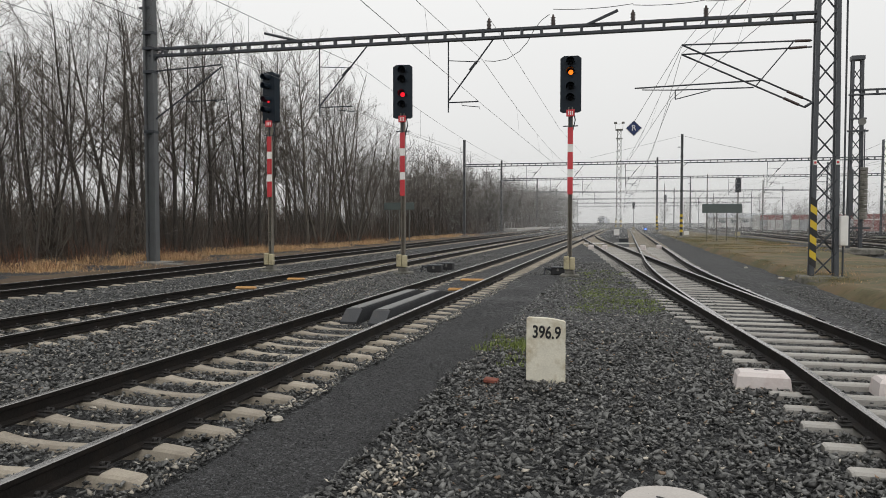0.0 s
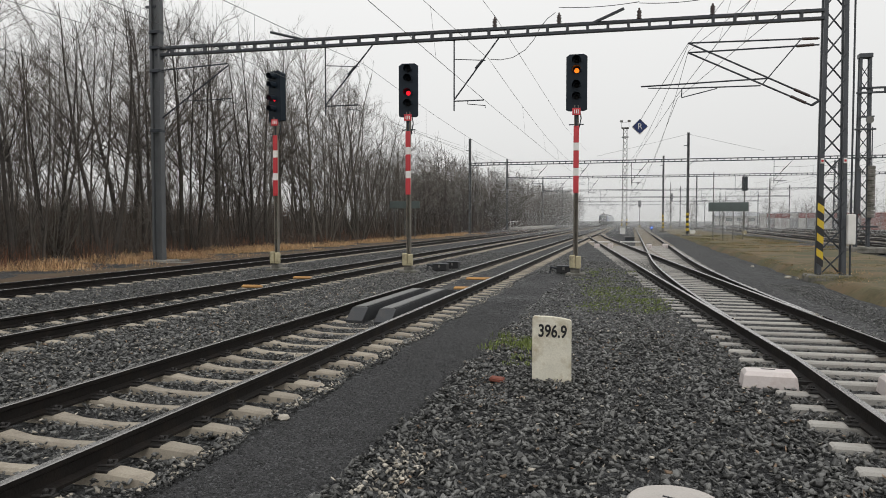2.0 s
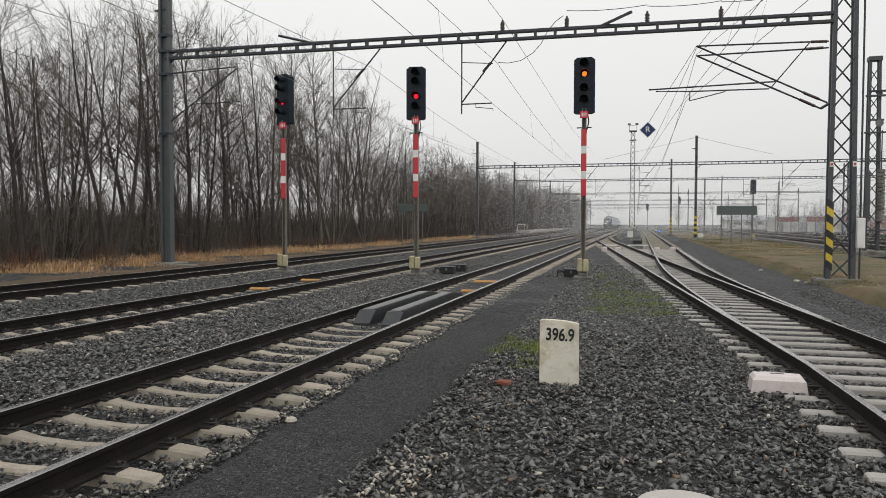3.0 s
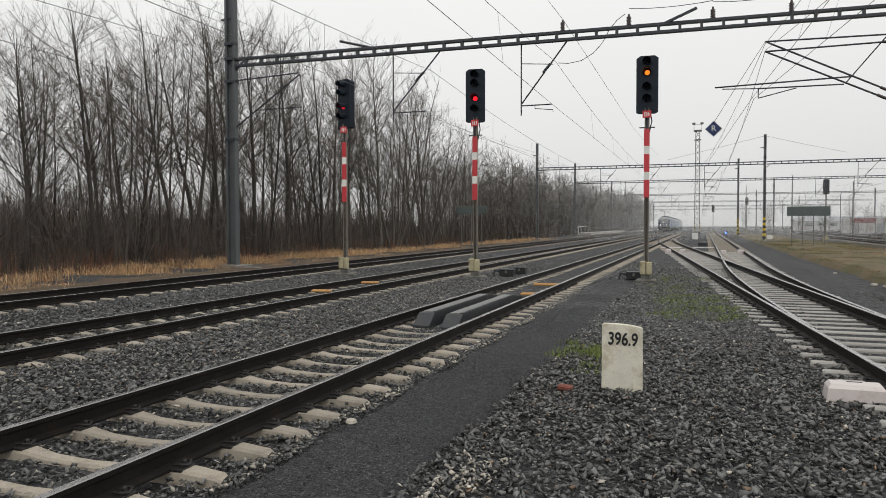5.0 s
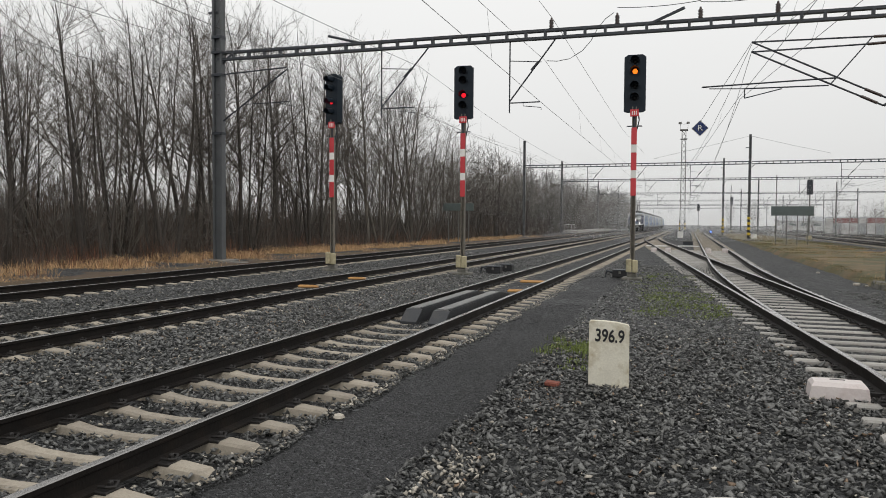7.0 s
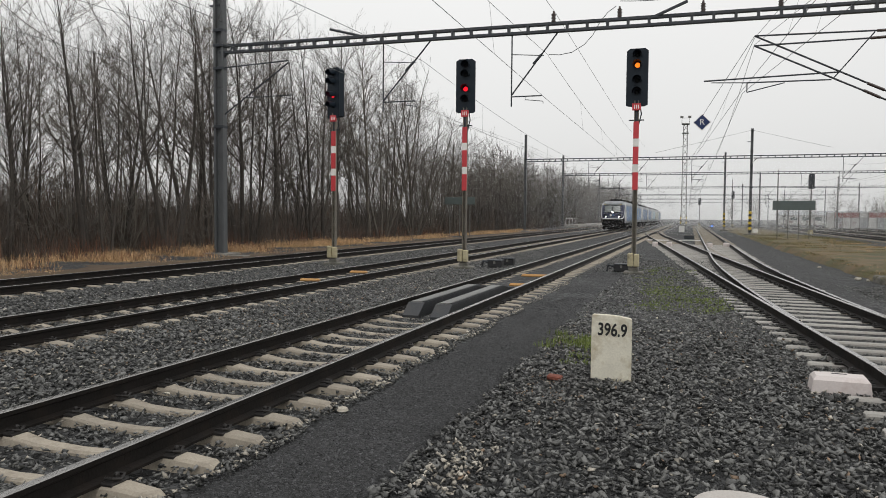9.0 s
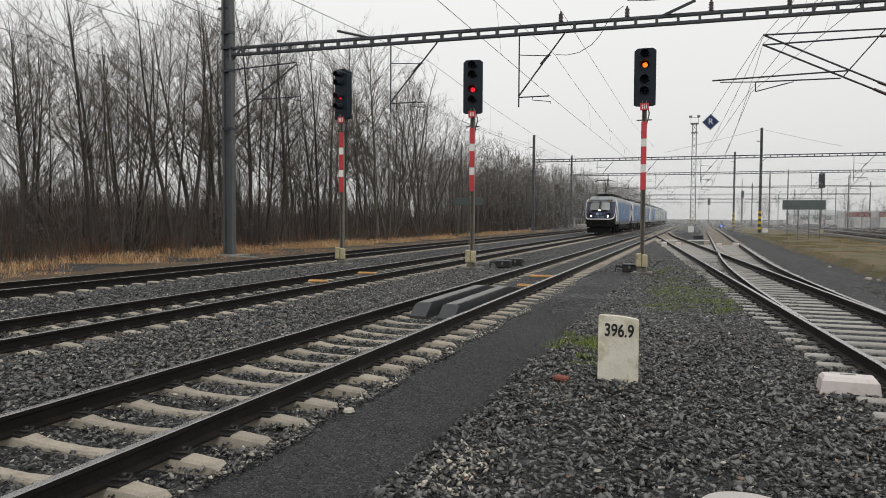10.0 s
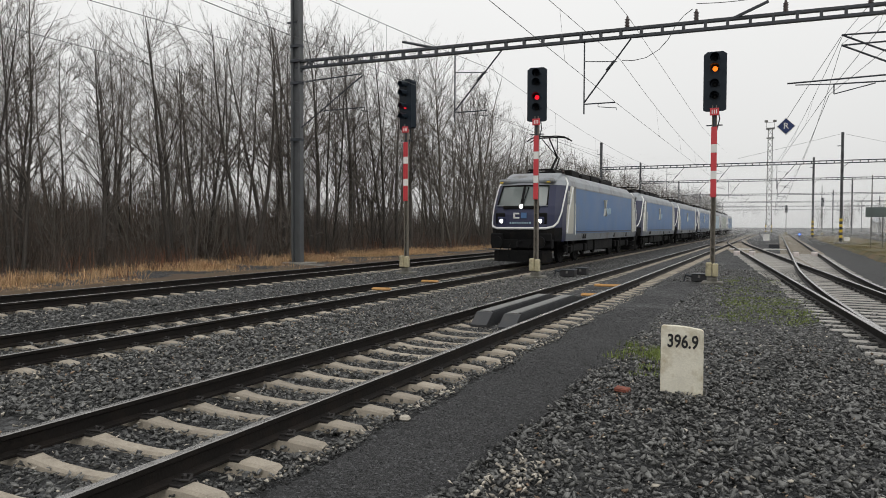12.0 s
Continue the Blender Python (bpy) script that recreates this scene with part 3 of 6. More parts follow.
# ---- signals ----
def signal(x, y, turn, lit, lamp, label, tag=True):
    """A colour-light signal: concrete foot, cable boxes, drilled post, banded plate, head with four hooded lamps."""
    t = thing("railway_signal", pose(x, y, 0), label, "signal", "line of signals")
    part("footing", Shape().box((0, 0, 0.0), (0.6, 0.6, 0.14), bev=0.03).box((0, 0, 0.13), (0.3, 0.3, 0.18), bev=0.03), M_BASE, t, "weathered concrete footing")
    part("cable_box", Shape().box((-0.092, -0.17, 0.44), (0.17, 0.15, 0.42), bev=0.025).box((-0.092, -0.25, 0.47), (0.12, 0.02, 0.3), bev=0.006), M_BEIGE, t, "dirty yellow cable box")
    part("cable_box", Shape().box((0.092, -0.15, 0.42), (0.17, 0.15, 0.4), bev=0.025).box((0.092, -0.23, 0.45), (0.12, 0.02, 0.28), bev=0.006), M_BEIGE, t, "dirty yellow cable box")
    post = Shape().box((-0.055, 0, 2.9), (0.03, 0.13, 5.0)).box((0.055, 0, 2.9), (0.03, 0.13, 5.0)).box((0, 0.05, 2.9), (0.12, 0.03, 5.0))
    for k in range(9):
        post.box((0, -0.02, 0.85 + 0.26 * k), (0.085, 0.075, 0.045))
    part("post", post, M_POST, t, "grey drilled steel post")
    z = 2.62
    for k, h in enumerate((0.55, 0.25, 0.55, 0.25, 0.53)):
        part("band", Shape().box((-0.0, -0.085, z + h / 2), (0.17, 0.03, h - 0.004), bev=0.006), M_RED if k % 2 == 0 else M_WHITE, t)
        z += h
    part("bracket", Shape().tube([(0, 0, 4.7), (0, 0, 5.3)], 0.06, 8).box((0, 0, 4.8), (0.46, 0.06, 0.03)).tube([(0.05, 0.05, 4.6), (0.14, 0.07, 5.0), (0.08, 0.1, 5.35)], 0.02), M_STEEL_D, t)
    if tag:
        tg = part("number_plate", Shape().box((0, -0.1, 5.2), (0.26, 0.02, 0.22), bev=0.005), M_RED, t, "small red plate with white characters")
        bars = Shape()
        for dx in (-0.06, 0.0, 0.06):
            bars.box((dx, -0.113, 5.2), (0.028, 0.006, 0.12))
        part("plate_bars", bars, M_WHITE, tg)
    h = part("head", Shape(), M_BLACK, t)
    outline = [(-0.33, 0.0), (-0.33, 1.67), (-0.22, 1.75), (0.22, 1.75), (0.33, 1.67), (0.33, 0.0), (0.25, -0.04), (-0.25, -0.04)]
    m = pose(0, 0.02, 5.26, 0, 0, turn) @ pose(0, 0, 0, 90)
    head = Shape().prism(outline, 0.04, 0.07, m=m)
    head.prism([(a * 0.86, b * 0.97 + 0.03) for a, b in outline], -0.2, 0.04, m=m)
    h.data = head.mesh("head", M_BLACK)
    for k, zc in enumerate((1.54, 1.23, 0.76, 0.4)):
        hood = Shape()
        n = 12
        for yy, rr in ((0.07, 0.125), (0.16, 0.13), (0.34, 0.128)):
            hood.v += [m @ Vector((rr * math.cos(math.pi * (-0.12 + 1.24 * j / n)), zc + rr * math.sin(math.pi * (-0.12 + 1.24 * j / n)), yy - (0.1 if (yy > 0.3 and j in (0, n)) else 0))) for j in range(n + 1)]
        for i in range(2):
            for j in range(n):
                a = i * (n + 1) + j
                hood.f.append((a, a + 1, a + n + 2, a + n + 1))
        k0 = len(hood.v)
        c = m @ Vector((0, zc, 0.07))
        ax = (m.to_3x3() @ Vector((0, 0, 1))).normalized()
        hood.v = [tuple(v) for v in hood.v] + [tuple(c + (Vector(v) - c) * 1.0 + ((Vector(v) - c) - ax * (Vector(v) - c).dot(ax)).normalized() * 0.006) for v in hood.v]
        hood.f += [tuple(i + k0 for i in reversed(fc)) for fc in hood.f]
        hood.mi = [0] * len(hood.f)
        part("hood", hood, M_BLACK, h)
        lens = Shape().lathe((0, 0, 0), [(0.078, 0), (0.078, 0.02), (0.05, 0.04), (0.02, 0.05)], 14, m=m @ Matrix.Translation((0, zc, 0.06)))
        part("lens", lens, lamp if k == lit else M_LENS, h, "glowing signal lamp" if k == lit else "")
    return t


signal(-1.62, 23.6, 0, 1, LAMP_ORANGE, "signal showing orange on a red and white banded post")
signal(-7.2, 23.6, 6, 2, LAMP_RED, "signal showing red on a banded post between the main tracks")
signal(-12.1, 23.6, -24, 2, LAMP_RED, "signal showing dim red turned aside beside the far track")


def trunk_box(x, y, w, label):
    t = thing("cable_chest", pose(x, y, 0), label, "cable box")
    part("body", Shape().box((0, 0, 0.11), (w, 0.38, 0.22), bev=0.02), M_STRIPE_K, t)
    part("lid", Shape().box((0, -0.01, 0.235), (w + 0.04, 0.42, 0.03), bev=0.01), M_STEEL_D, t, "dark steel lid")
    part("latch", Shape().box((0, -0.21, 0.16), (0.07, 0.02, 0.09), bev=0.004), M_GALV, t)
    part("conduit", Shape().tube([(-w / 2, 0, 0.15), (-w / 2 - 0.2, 0, 0.2), (-w / 2 - 0.25, 0, -0.05)], 0.05, 8), M_STEEL_D, t)
    return t


trunk_box(-2.05, 24.4, 0.46, "low dark steel cable chest beside a signal foot")
trunk_box(-6.35, 24.6, 0.5, "low dark steel cable chest with a pale lid")
trunk_box(-6.2, 25.9, 0.42, "small dark cable chest on the ballast")


# ---- kilometre stone ----
def marker():
    t = thing("kilometre_stone", pose(-0.795, 7.98, -0.05, 0, 0, 4), "cream painted concrete kilometre stone lettered in black", "milestone")
    s = Shape()
    top = [(-0.214, 0), (-0.211, 0.728), (-0.198, 0.746), (-0.06, 0.745), (0.07, 0.735), (0.15, 0.72), (0.196, 0.712), (0.211, 0.696), (0.212, 0.5), (0.208, 0.48), (0.212, 0.45), (0.213, 0)]
    b = bmesh.new()
    f0 = b.faces.new([b.verts.new((x, -0.06, z)) for x, z in top])
    r = bmesh.ops.extrude_face_region(b, geom=[f0])
    bmesh.ops.translate(b, verts=[v for v in r["geom"] if isinstance(v, bmesh.types.BMVert)], vec=(0, 0.1, 0))
    bmesh.ops.recalc_face_normals(b, faces=b.faces[:])
    bmesh.ops.bevel(b, geom=b.edges[:], offset=0.005, segments=2, affect="EDGES")
    me = bpy.data.meshes.new("stone")
    b.to_mesh(me)
    b.free()
    me.materials.append(M_MARK)
    stone = part("stone", me, None, t)
    c = bpy.data.curves.new("digits", "FONT")
    c.body, c.size, c.extrude, c.offset, c.align_x = "396.9", 0.19, 0.003, 0.004, "CENTER"
    c.materials.append(M_INK)
    d = new("digits", c)
    d.parent = t
    d.matrix_local = pose(0.005, -0.063, 0.525, 90, 2) @ Matrix.Diagonal((0.74, 1.0, 1, 1))
    dg = bpy.context.evaluated_depsgraph_get()
    flat = bpy.data.meshes.new_from_object(d.evaluated_get(dg))
    mm = d.matrix_local.copy()
    bpy.data.objects.remove(d)
    flat.transform(mm)
    part("lettering", flat, None, t, "black stencilled figures 396.9")
    return t


marker()


# ---- gantries ----
def gy(x, y0):
    return y0 + 0.0545 * (x + 17.9)


def gantry(y0, z, x0, x1, label, tracks, detail=True, legs=("pole", "lattice"), skew=0.0545, pw=0.085, drop=0.0):
    """A portal over the tracks: two supports, a beam of two channels with battens, and hanging cantilevers."""
    t = thing("catenary_gantry", pose(0, y0, 0), label, "gantry", "row of gantries")
    fy = lambda x: skew * (x + 17.9)
    for x, kind in zip((x0, x1), legs):
        y = fy(x)
        if kind == "none":
            continue
        if kind == "pole":
            top = z + 3.0
            s = Shape()
            o, i = pw + 0.045, pw - 0.045
            s.prism([(x - o, y - 0.13), (x - i, y - 0.13), (x - i, y - 0.01), (x + i, y - 0.01), (x + i, y - 0.13), (x + o, y - 0.13),
                     (x + o, y + 0.13), (x + i, y + 0.13), (x + i, y + 0.1), (x - i, y + 0.1), (x - i, y + 0.13), (x - o, y + 0.13)], 0, top)
            part("pole", s, M_STEEL, t, "grey steel channel pole")
            for zz in (z, z - 0.9, z * 0.62, z + 0.6):
                part("collar", Shape().box((x, y, zz), (pw * 2 + 0.13, 0.32, 0.12), bev=0.01), M_STEEL_D, t)
            part("footing", Shape().box((x, y, 0.05), (1.1, 1.1, 0.3), bev=0.04).box((x + 0.9, y - 0.2, 0.06), (0.9, 0.5, 0.14), bev=0.03), M_BASE, t)
            part("bracket", Shape().bar((x, y, z + 1.6), (x - 0.45, y, z + 1.6), 0.08, 0.08), M_STEEL_D, t)
            part("knee_brace", Shape().bar((x + 0.15, y, z - 0.5), (x + 0.65, y, z - 0.05), 0.06, 0.06), M_STEEL_D, t)
        else:
            lattice_leg(t, x, y, z + (3.2 if kind == "lattice" else 1.9), kind == "lattice")
    lift = lambda x: z - drop * (x1 - x) / (x1 - x0)
    steps_n = max(4, int((x1 - x0) / 0.68))
    ch = Shape()
    for dz in (0.13, -0.13):
        ch.bar((x0, fy(x0), lift(x0) + dz), (x1, fy(x1), lift(x1) + dz), 0.2, 0.09)
    beam = part("beam", ch, M_STEEL_D, t, "dark steel beam of two channels with battens")
    for i in range(1, steps_n):
        x = x0 + (x1 - x0) * i / steps_n
        part("batten", BATTEN, None, beam).matrix_local = pose(x, fy(x), lift(x))
    for x, arm in tracks:
        y = fy(x)
        h = Shape()
        zh = lift(x)
        h.tube([(x - arm, y, zh - 0.1), (x - arm, y, zh - 2.7)], 0.028, 6)
        h.tube([(x - arm, y, zh - 2.3), (x + arm * 0.2, y, zh - 0.2)], 0.028, 6)
        h.tube([(x - arm * 0.42, y, zh - 1.23), (x - arm * 0.22, y, zh - 0.92)], 0.05, 7)
        h.tube([(x - arm, y, zh - 0.85), (x - arm * 0.15, y, zh - 0.95)], 0.016, 5)
        h.tube([(x - arm, y, zh - 2.35), (x - 0.25, y, zh - 2.35)], 0.024, 6)
        h.tube([(x - 0.85, y, zh - 2.37), (x - 0.85, y, zh - 2.47), (x - 0.2, y, zh - 2.55), (x - 0.2, y, zh - 2.63)], 0.014, 5)
        part("hanger", h, M_STEEL_D, t, "hanging cantilever with steady arm")
    return t


def lattice_leg(t, x, y, top, striped):
    """A tapering four-legged lattice mast with crossed bracing."""
    w0, w1, d0 = (0.37, 0.28, 0.3) if striped else (0.33, 0.24, 0.3)
    foot = -0.3 if striped else 0.0
    hw = lambda z: w0 + (w1 - w0) * z / top
    for sx in (-1, 1):
        for yy in (y, y + d0):
            part("mast_leg", Shape().bar((x + 0.37 + sx * hw(0), yy, foot), (x + 0.37 + sx * hw(top), yy, top), 0.13, 0.09), M_MAST, t)
    z, side = foot + 0.25, 1
    while z < top - 0.9:
        for yy, sd in ((y - 0.04, side), (y + d0 + 0.04, -side)):
            part("brace", Shape().bar((x + 0.37 - sd * hw(z), yy, z), (x + 0.37 + sd * hw(z + 0.8), yy, z + 0.8), 0.012, 0.05), M_STEEL_D, t)
        z += 0.8
    part("footing", Shape().box((x + 0.37, y + 0.1, foot + 0.0), (1.5, 1.2, 0.5), bev=0.05), M_BASE, t, "concrete footing")
    if striped:
        for k in range(9):
            z0 = 0.25 + 0.25 * k
            sh = Shape()
            xs = x + 0.37 - hw(z0 + 0.1)
            sh.add([(xs - 0.1, y - 0.062, z0 + 0.1), (xs + 0.1, y - 0.062, z0 - 0.05), (xs + 0.1, y - 0.062, z0 + 0.195), (xs - 0.1, y - 0.062, z0 + 0.345),
                    (xs - 0.1, y - 0.05, z0 + 0.1), (xs + 0.1, y - 0.05, z0 - 0.05), (xs + 0.1, y - 0.05, z0 + 0.195), (xs - 0.1, y - 0.05, z0 + 0.345)],
                   [(0, 1, 2, 3), (7, 6, 5, 4), (0, 4, 5, 1), (1, 5, 6, 2), (2, 6, 7, 3), (3, 7, 4, 0)])
            part("warning_band", sh, M_YELLOW if k % 2 else M_STRIPE_K, t)
        for sx in (-1, 1):
            tg = part("number_tag", Shape().box((x + 0.37 + sx * hw(3.7), y - 0.06, 3.7), (0.11, 0.02, 0.17), bev=0.004), M_WHITE, t, "small white tag with a red mark")
            part("red_mark", Shape().box((x + 0.37 + sx * hw(3.7), y - 0.073, 3.7), (0.07, 0.01, 0.07)), M_RED, tg)


BATTEN = Shape().box((0, -0.02, 0), (0.09, 0.16, 0.2)).mesh("batten", M_STEEL_D)
Z1 = 8.47


def gz(x):
    """Height of the near gantry's beam, which falls a little towards the wood."""
    return Z1 - 0.15 * (6.13 - x) / 24.03


g1 = gantry(25.0, Z1, -17.9, 6.13, "dark steel catenary gantry over the main tracks", [(-9.46, 1.55), (-4.78, 1.35)], pw=0.175, drop=0.15)
for x in (-4.65, -2.4, 0.3, 2.68):
    y = gy(x, 0)
    s = Shape().lathe((x, y, gz(x) + 0.17), [(0.03, 0)] + [(r, 0.04 + 0.05 * k + dz) for k in range(6) for r, dz in ((0.09, 0), (0.045, 0.025))] + [(0.03, 0.4)], 10)
    part("insulator", s, M_INS, g1, "brown ribbed post insulator", smooth=True)
part("stay", Shape().bar((-1.3, gy(-1.3, 0), Z1 + 0.08), (-0.2, gy(-0.2, 0) - 0.5, Z1 + 0.4), 0.07, 0.08), M_STEEL_D, g1)
part("equipment_box", Shape().box((7.03, 1.2, 1.46), (0.24, 0.22, 0.98), bev=0.02), M_WHITE, g1, "white steel equipment box")
part("cable_pipe", Shape().tube([(7.05, 1.3, -0.2), (7.05, 1.3, 10.5)], 0.03, 6), M_STEEL_D, g1)
for a, b, rr in (((-17.7, 7.6), (-14.9, 7.75), 0.028), ((-17.7, 5.75), (-14.85, 7.7), 0.03), ((-16.75, 6.38), (-14.75, 6.42), 0.022), ((-15.3, 6.4), (-14.5, 6.2), 0.014)):
    part("cantilever_tube", Shape().tube([(a[0], gy(a[0], 0), a[1]), (b[0], gy(b[0], 0), b[1])], rr, 6), M_STEEL_D, g1)
part("stay_rod", Shape().tube([(-13.1, gy(-13.1, 0) - 0.1, 8.82), (-11.8, gy(-11.8, 0), 8.5)], 0.05, 6), M_STEEL_D, g1)
# double cantilever on the lattice mast
f = lambda x, z: (x * 1.045, 1.3, 1.74 + (z - 1.74) * 1.05)
for a, b, r in (((5.75, 7.42), (1.85, 7.5), 0.028), ((5.75, 7.22), (1.85, 7.19), 0.028), ((1.85, 7.5), (5.75, 5.52), 0.03), ((1.85, 7.19), (5.56, 5.35), 0.03), ((5.56, 5.35), (5.8, 5.5), 0.05),
                ((5.2, 7.4), (4.1, 6.05), 0.022), ((0.37, 6.16), (4.31, 6.25), 0.027), ((1.66, 6.05), (4.06, 6.03), 0.024), ((0.6, 6.1), (1.66, 6.05), 0.018), ((1.66, 6.05), (1.66, 5.75), 0.018), ((1.66, 5.75), (2.75, 6.0), 0.018)):
    part("cantilever_tube", Shape().tube([f(*a), f(*b)], r, 6), M_STEEL_D, g1)
for a, b in (((5.7, 7.42), (5.25, 7.43)), ((5.6, 7.23), (5.1, 7.215)), ((5.5, 5.65), (5.05, 5.87)), ((5.4, 5.43), (4.95, 5.66))):
    part("insulator", Shape().tube([f(*a), f(*b)], 0.048, 8), M_INS, g1)

g2 = gantry(84.0, 8.36, -18.1, 6.3, "catenary gantry farther down the line", [(-9.3, 1.5), (-4.6, 1.35), (1.7, 1.4)], legs=("pole", "pole"), skew=0)
for y0, x0, x1, x2 in ((84.0, 6.5, 26.0, 38), (113, 5.2, 28.0, 40)):
    gantry(y0, 8.36, x0, x1, "catenary gantry over the yard tracks", [(16.5, 1.5), (21.2, 1.4)], legs=("none", "lattice_plain"), skew=0)
    gantry(y0, 8.36, x1 + 0.8, x2, "catenary gantry over the outer yard tracks", [(30.5, 1.4)], legs=("none", "pole"), skew=0)
for y0, x0, x1 in ((113, -18.4, 5.0), (163, -18.5, 14), (213, -18.5, 14), (262, -18.5, 30), (312, -18.5, 30)):
    gantry(y0, 8.36, x0, x1, "distant catenary gantry over the main tracks", [(-9.3, 1.5), (-4.6, 1.35), (1.9, 1.4)], legs=("pole", "pole"), skew=0)
for y0 in (163, 213, 262):
    gantry(y0, 8.36, 14, 42, "distant catenary gantry over the yard tracks", [(16.5, 1.5), (21.2, 1.4), (26, 1.4)], legs=("none", "pole"), skew=0)
g3 = gantry(46.0, 9.1, 12.55, 42, "catenary gantry over the yard on a lattice mast", [(16.5, 1.5), (21.2, 1.4)], legs=("lattice_plain", "pole"), skew=0)
for zz, w in ((8.95, 1.0), (7.6, 0.9), (6.9, 1.1), (5.3, 1.25), (1.4, 1.5)):
    part("cross_arm", Shape().box((12.92, -0.14, zz), (w, 0.1, 0.1), bev=0.01), M_MAST, g3)
part("cap_plate", Shape().box((12.92, 0.15, 11.05), (0.7, 0.5, 0.25), bev=0.02), M_MAST, g3)
ws = Shape()
for k in range(14):
    ws.lathe((13.24, -0.32, 1.9 + 0.21 * k), [(0.17, 0), (0.2, 0.02), (0.2, 0.17), (0.17, 0.195)], 14)
part("tension_weights", ws, M_BASE, g3, "stack of round concrete tension weights")
part("weight_rod", Shape().tube([(13.24, -0.32, 1.8), (13.24, -0.32, 7.0)], 0.03, 6), M_STEEL_D, g3)
part("weight_guide", Shape().box((12.58, -0.3, 3.4), (0.25, 0.12, 2.6), bev=0.02), M_MAST, g3, "dark steel guide of the weights")
part("pulley", Shape().lathe((0, 0, 0), [(0.2, 0), (0.2, 0.03), (0.16, 0.05), (0.2, 0.07), (0.2, 0.1)], 18, m=pose(13.1, -0.25, 7.4, 90)), M_GALV, g3)
part("plinth", Shape().box((13.0, 0.1, 0.05), (2.6, 1.4, 0.35), bev=0.05), M_BASE, g3)


# ---- overhead wires ----
def wire(s, pts, r):
    s.tube(pts, r, 4, caps=False)


def overhead(center, spans, label, zc=5.8, zm=7.5, sag=0.85, zig=0.2, side=0.0):
    t = thing("overhead_line", Matrix(), label, "overhead wire", "overhead lines", kind="structure")
    con, mes, dro = Shape(), Shape(), Shape()
    for i, (a, b) in enumerate(zip(spans, spans[1:])):
        za, zb = (zig if i % 2 else -zig), (-zig if i % 2 else zig)
        P = lambda u, z: (center(a + (b - a) * u) + za + (zb - za) * u, a + (b - a) * u, z)
        zmes = lambda u: zm - sag * 4 * u * (1 - u)
        wire(con, [P(u / 6, zc) for u in range(7)], 0.0085)
        wire(mes, [(P(u / 12, 0)[0] + side, P(u / 12, 0)[1], zmes(u / 12)) for u in range(13)], 0.0085)
        for k in range(1, 7):
            u = k / 7
            wire(dro, [P(u, zc), (P(u, 0)[0] + side, P(u, 0)[1], zmes(u))], 0.004)
    part("contact_wire", con, M_WIRE, t)
    part("catenary_wire", mes, M_WIRE, t)
    part("droppers", dro, M_WIRE, t)
    return t


SP = (-32, 25.5, 84, 113, 163, 213, 262, 312)
overhead(lambda y: B_X - 0.35, SP, "contact and catenary wires over the train's track", zig=-0.1)
overhead(lambda y: C_X - 0.25, (-30, 25.7, 84, 113, 163, 213, 262), "contact and catenary wires over the near track", zig=-0.1, side=-0.14)
overhead(lambda y: 1.6 + (0.13 * (26.3 - y) if y < 26.3 else 0.0018 * (y - 26.3)), (-28, 26.3, 84, 113, 163, 213), "contact and catenary wires over the branch", zc=5.93, zm=7.5, zig=0, side=0.33)
overhead(lambda y: 1.57 - (y - 26.3) * (0.062 if y < 26.3 else 0.045), (-28, 26.3, 84), "contact and catenary wires over the diverging track", zc=6.0, zm=7.7, zig=0, side=0.35)
overhead(lambda y: A_X, (-32, 25.2, 84, 113, 163), "contact and catenary wires over the far track")
for x in (16.5, 21.2, 26):
    overhead(lambda y, x=x: x, (10, 46, 84, 113, 163, 213), "contact and catenary wires over a yard track")
fe = thing("feeder_cable", Matrix(), "thin feeder cables looping over the gantry insulators", "cable", kind="structure")
s = Shape()
for x0, x1 in ((-2.4, 0.3), (0.3, 2.68), (2.68, 6.3)):
    wire(s, [(x0 + (x1 - x0) * u / 8, gy(x0, 25), Z1 + 0.7 + (0.5 if x1 > 6 else 0) * (u / 8) ** 2 - 0.28 * u / 8 * (1 - u / 8)) for u in range(9)], 0.012)
wire(s, [(x, 25.8, z) for x, z in ((-4.82, 7.50), (-4.45, 7.46), (-4.01, 7.52), (-3.58, 7.76), (-3.29, 8.07), (-3.15, 8.32), (-3.05, 8.51), (-2.79, 8.81), (-2.52, 8.99))], 0.012)
for x in (-18.3, -17.5):
    wire(s, [(x, -30, Z1 + 1.1), (x, -5, Z1 + 0.75), (x, 25, Z1 + 1.5), (x, 55, Z1 + 0.8), (x, 84, Z1 + 1.5), (x, 113, Z1 + 1.5)], 0.009)
wire(s, [(6.3, 84, 11.2), (1.5, 84, 10.1), (-3.5, 84, 9.0)], 0.012)
wire(s, [(6.3, 84, 11.2), (10, 84, 10.2), (14, 84, 9.2)], 0.012)
wire(s, [(-5.4, -30, 9.0), (-5.15, -2, 8.6), (-4.65, 25.8, 9.0), (-4.6, 55, 8.7), (-4.6, 84, 9.6)], 0.009)
part("cable", s, M_WIRE, fe)
rs = thing("section_sign", pose(0.46, 33.0, 5.84), "blue diamond sign with a white letter R hung from the wire", "sign")
part("plate", Shape().box((0, 0, 0), (0.5, 0.03, 0.5), m=pose(0, 0, 0, 0, 45, 0), bev=0.006), M_WHITE, rs)
part("face", Shape().box((0, -0.02, 0), (0.45, 0.014, 0.45), m=pose(0, 0, 0, 0, 45, 0), bev=0.004), M_BLUE_SIGN, rs, "dark blue enamel face")
c = bpy.data.curves.new("letter", "FONT")
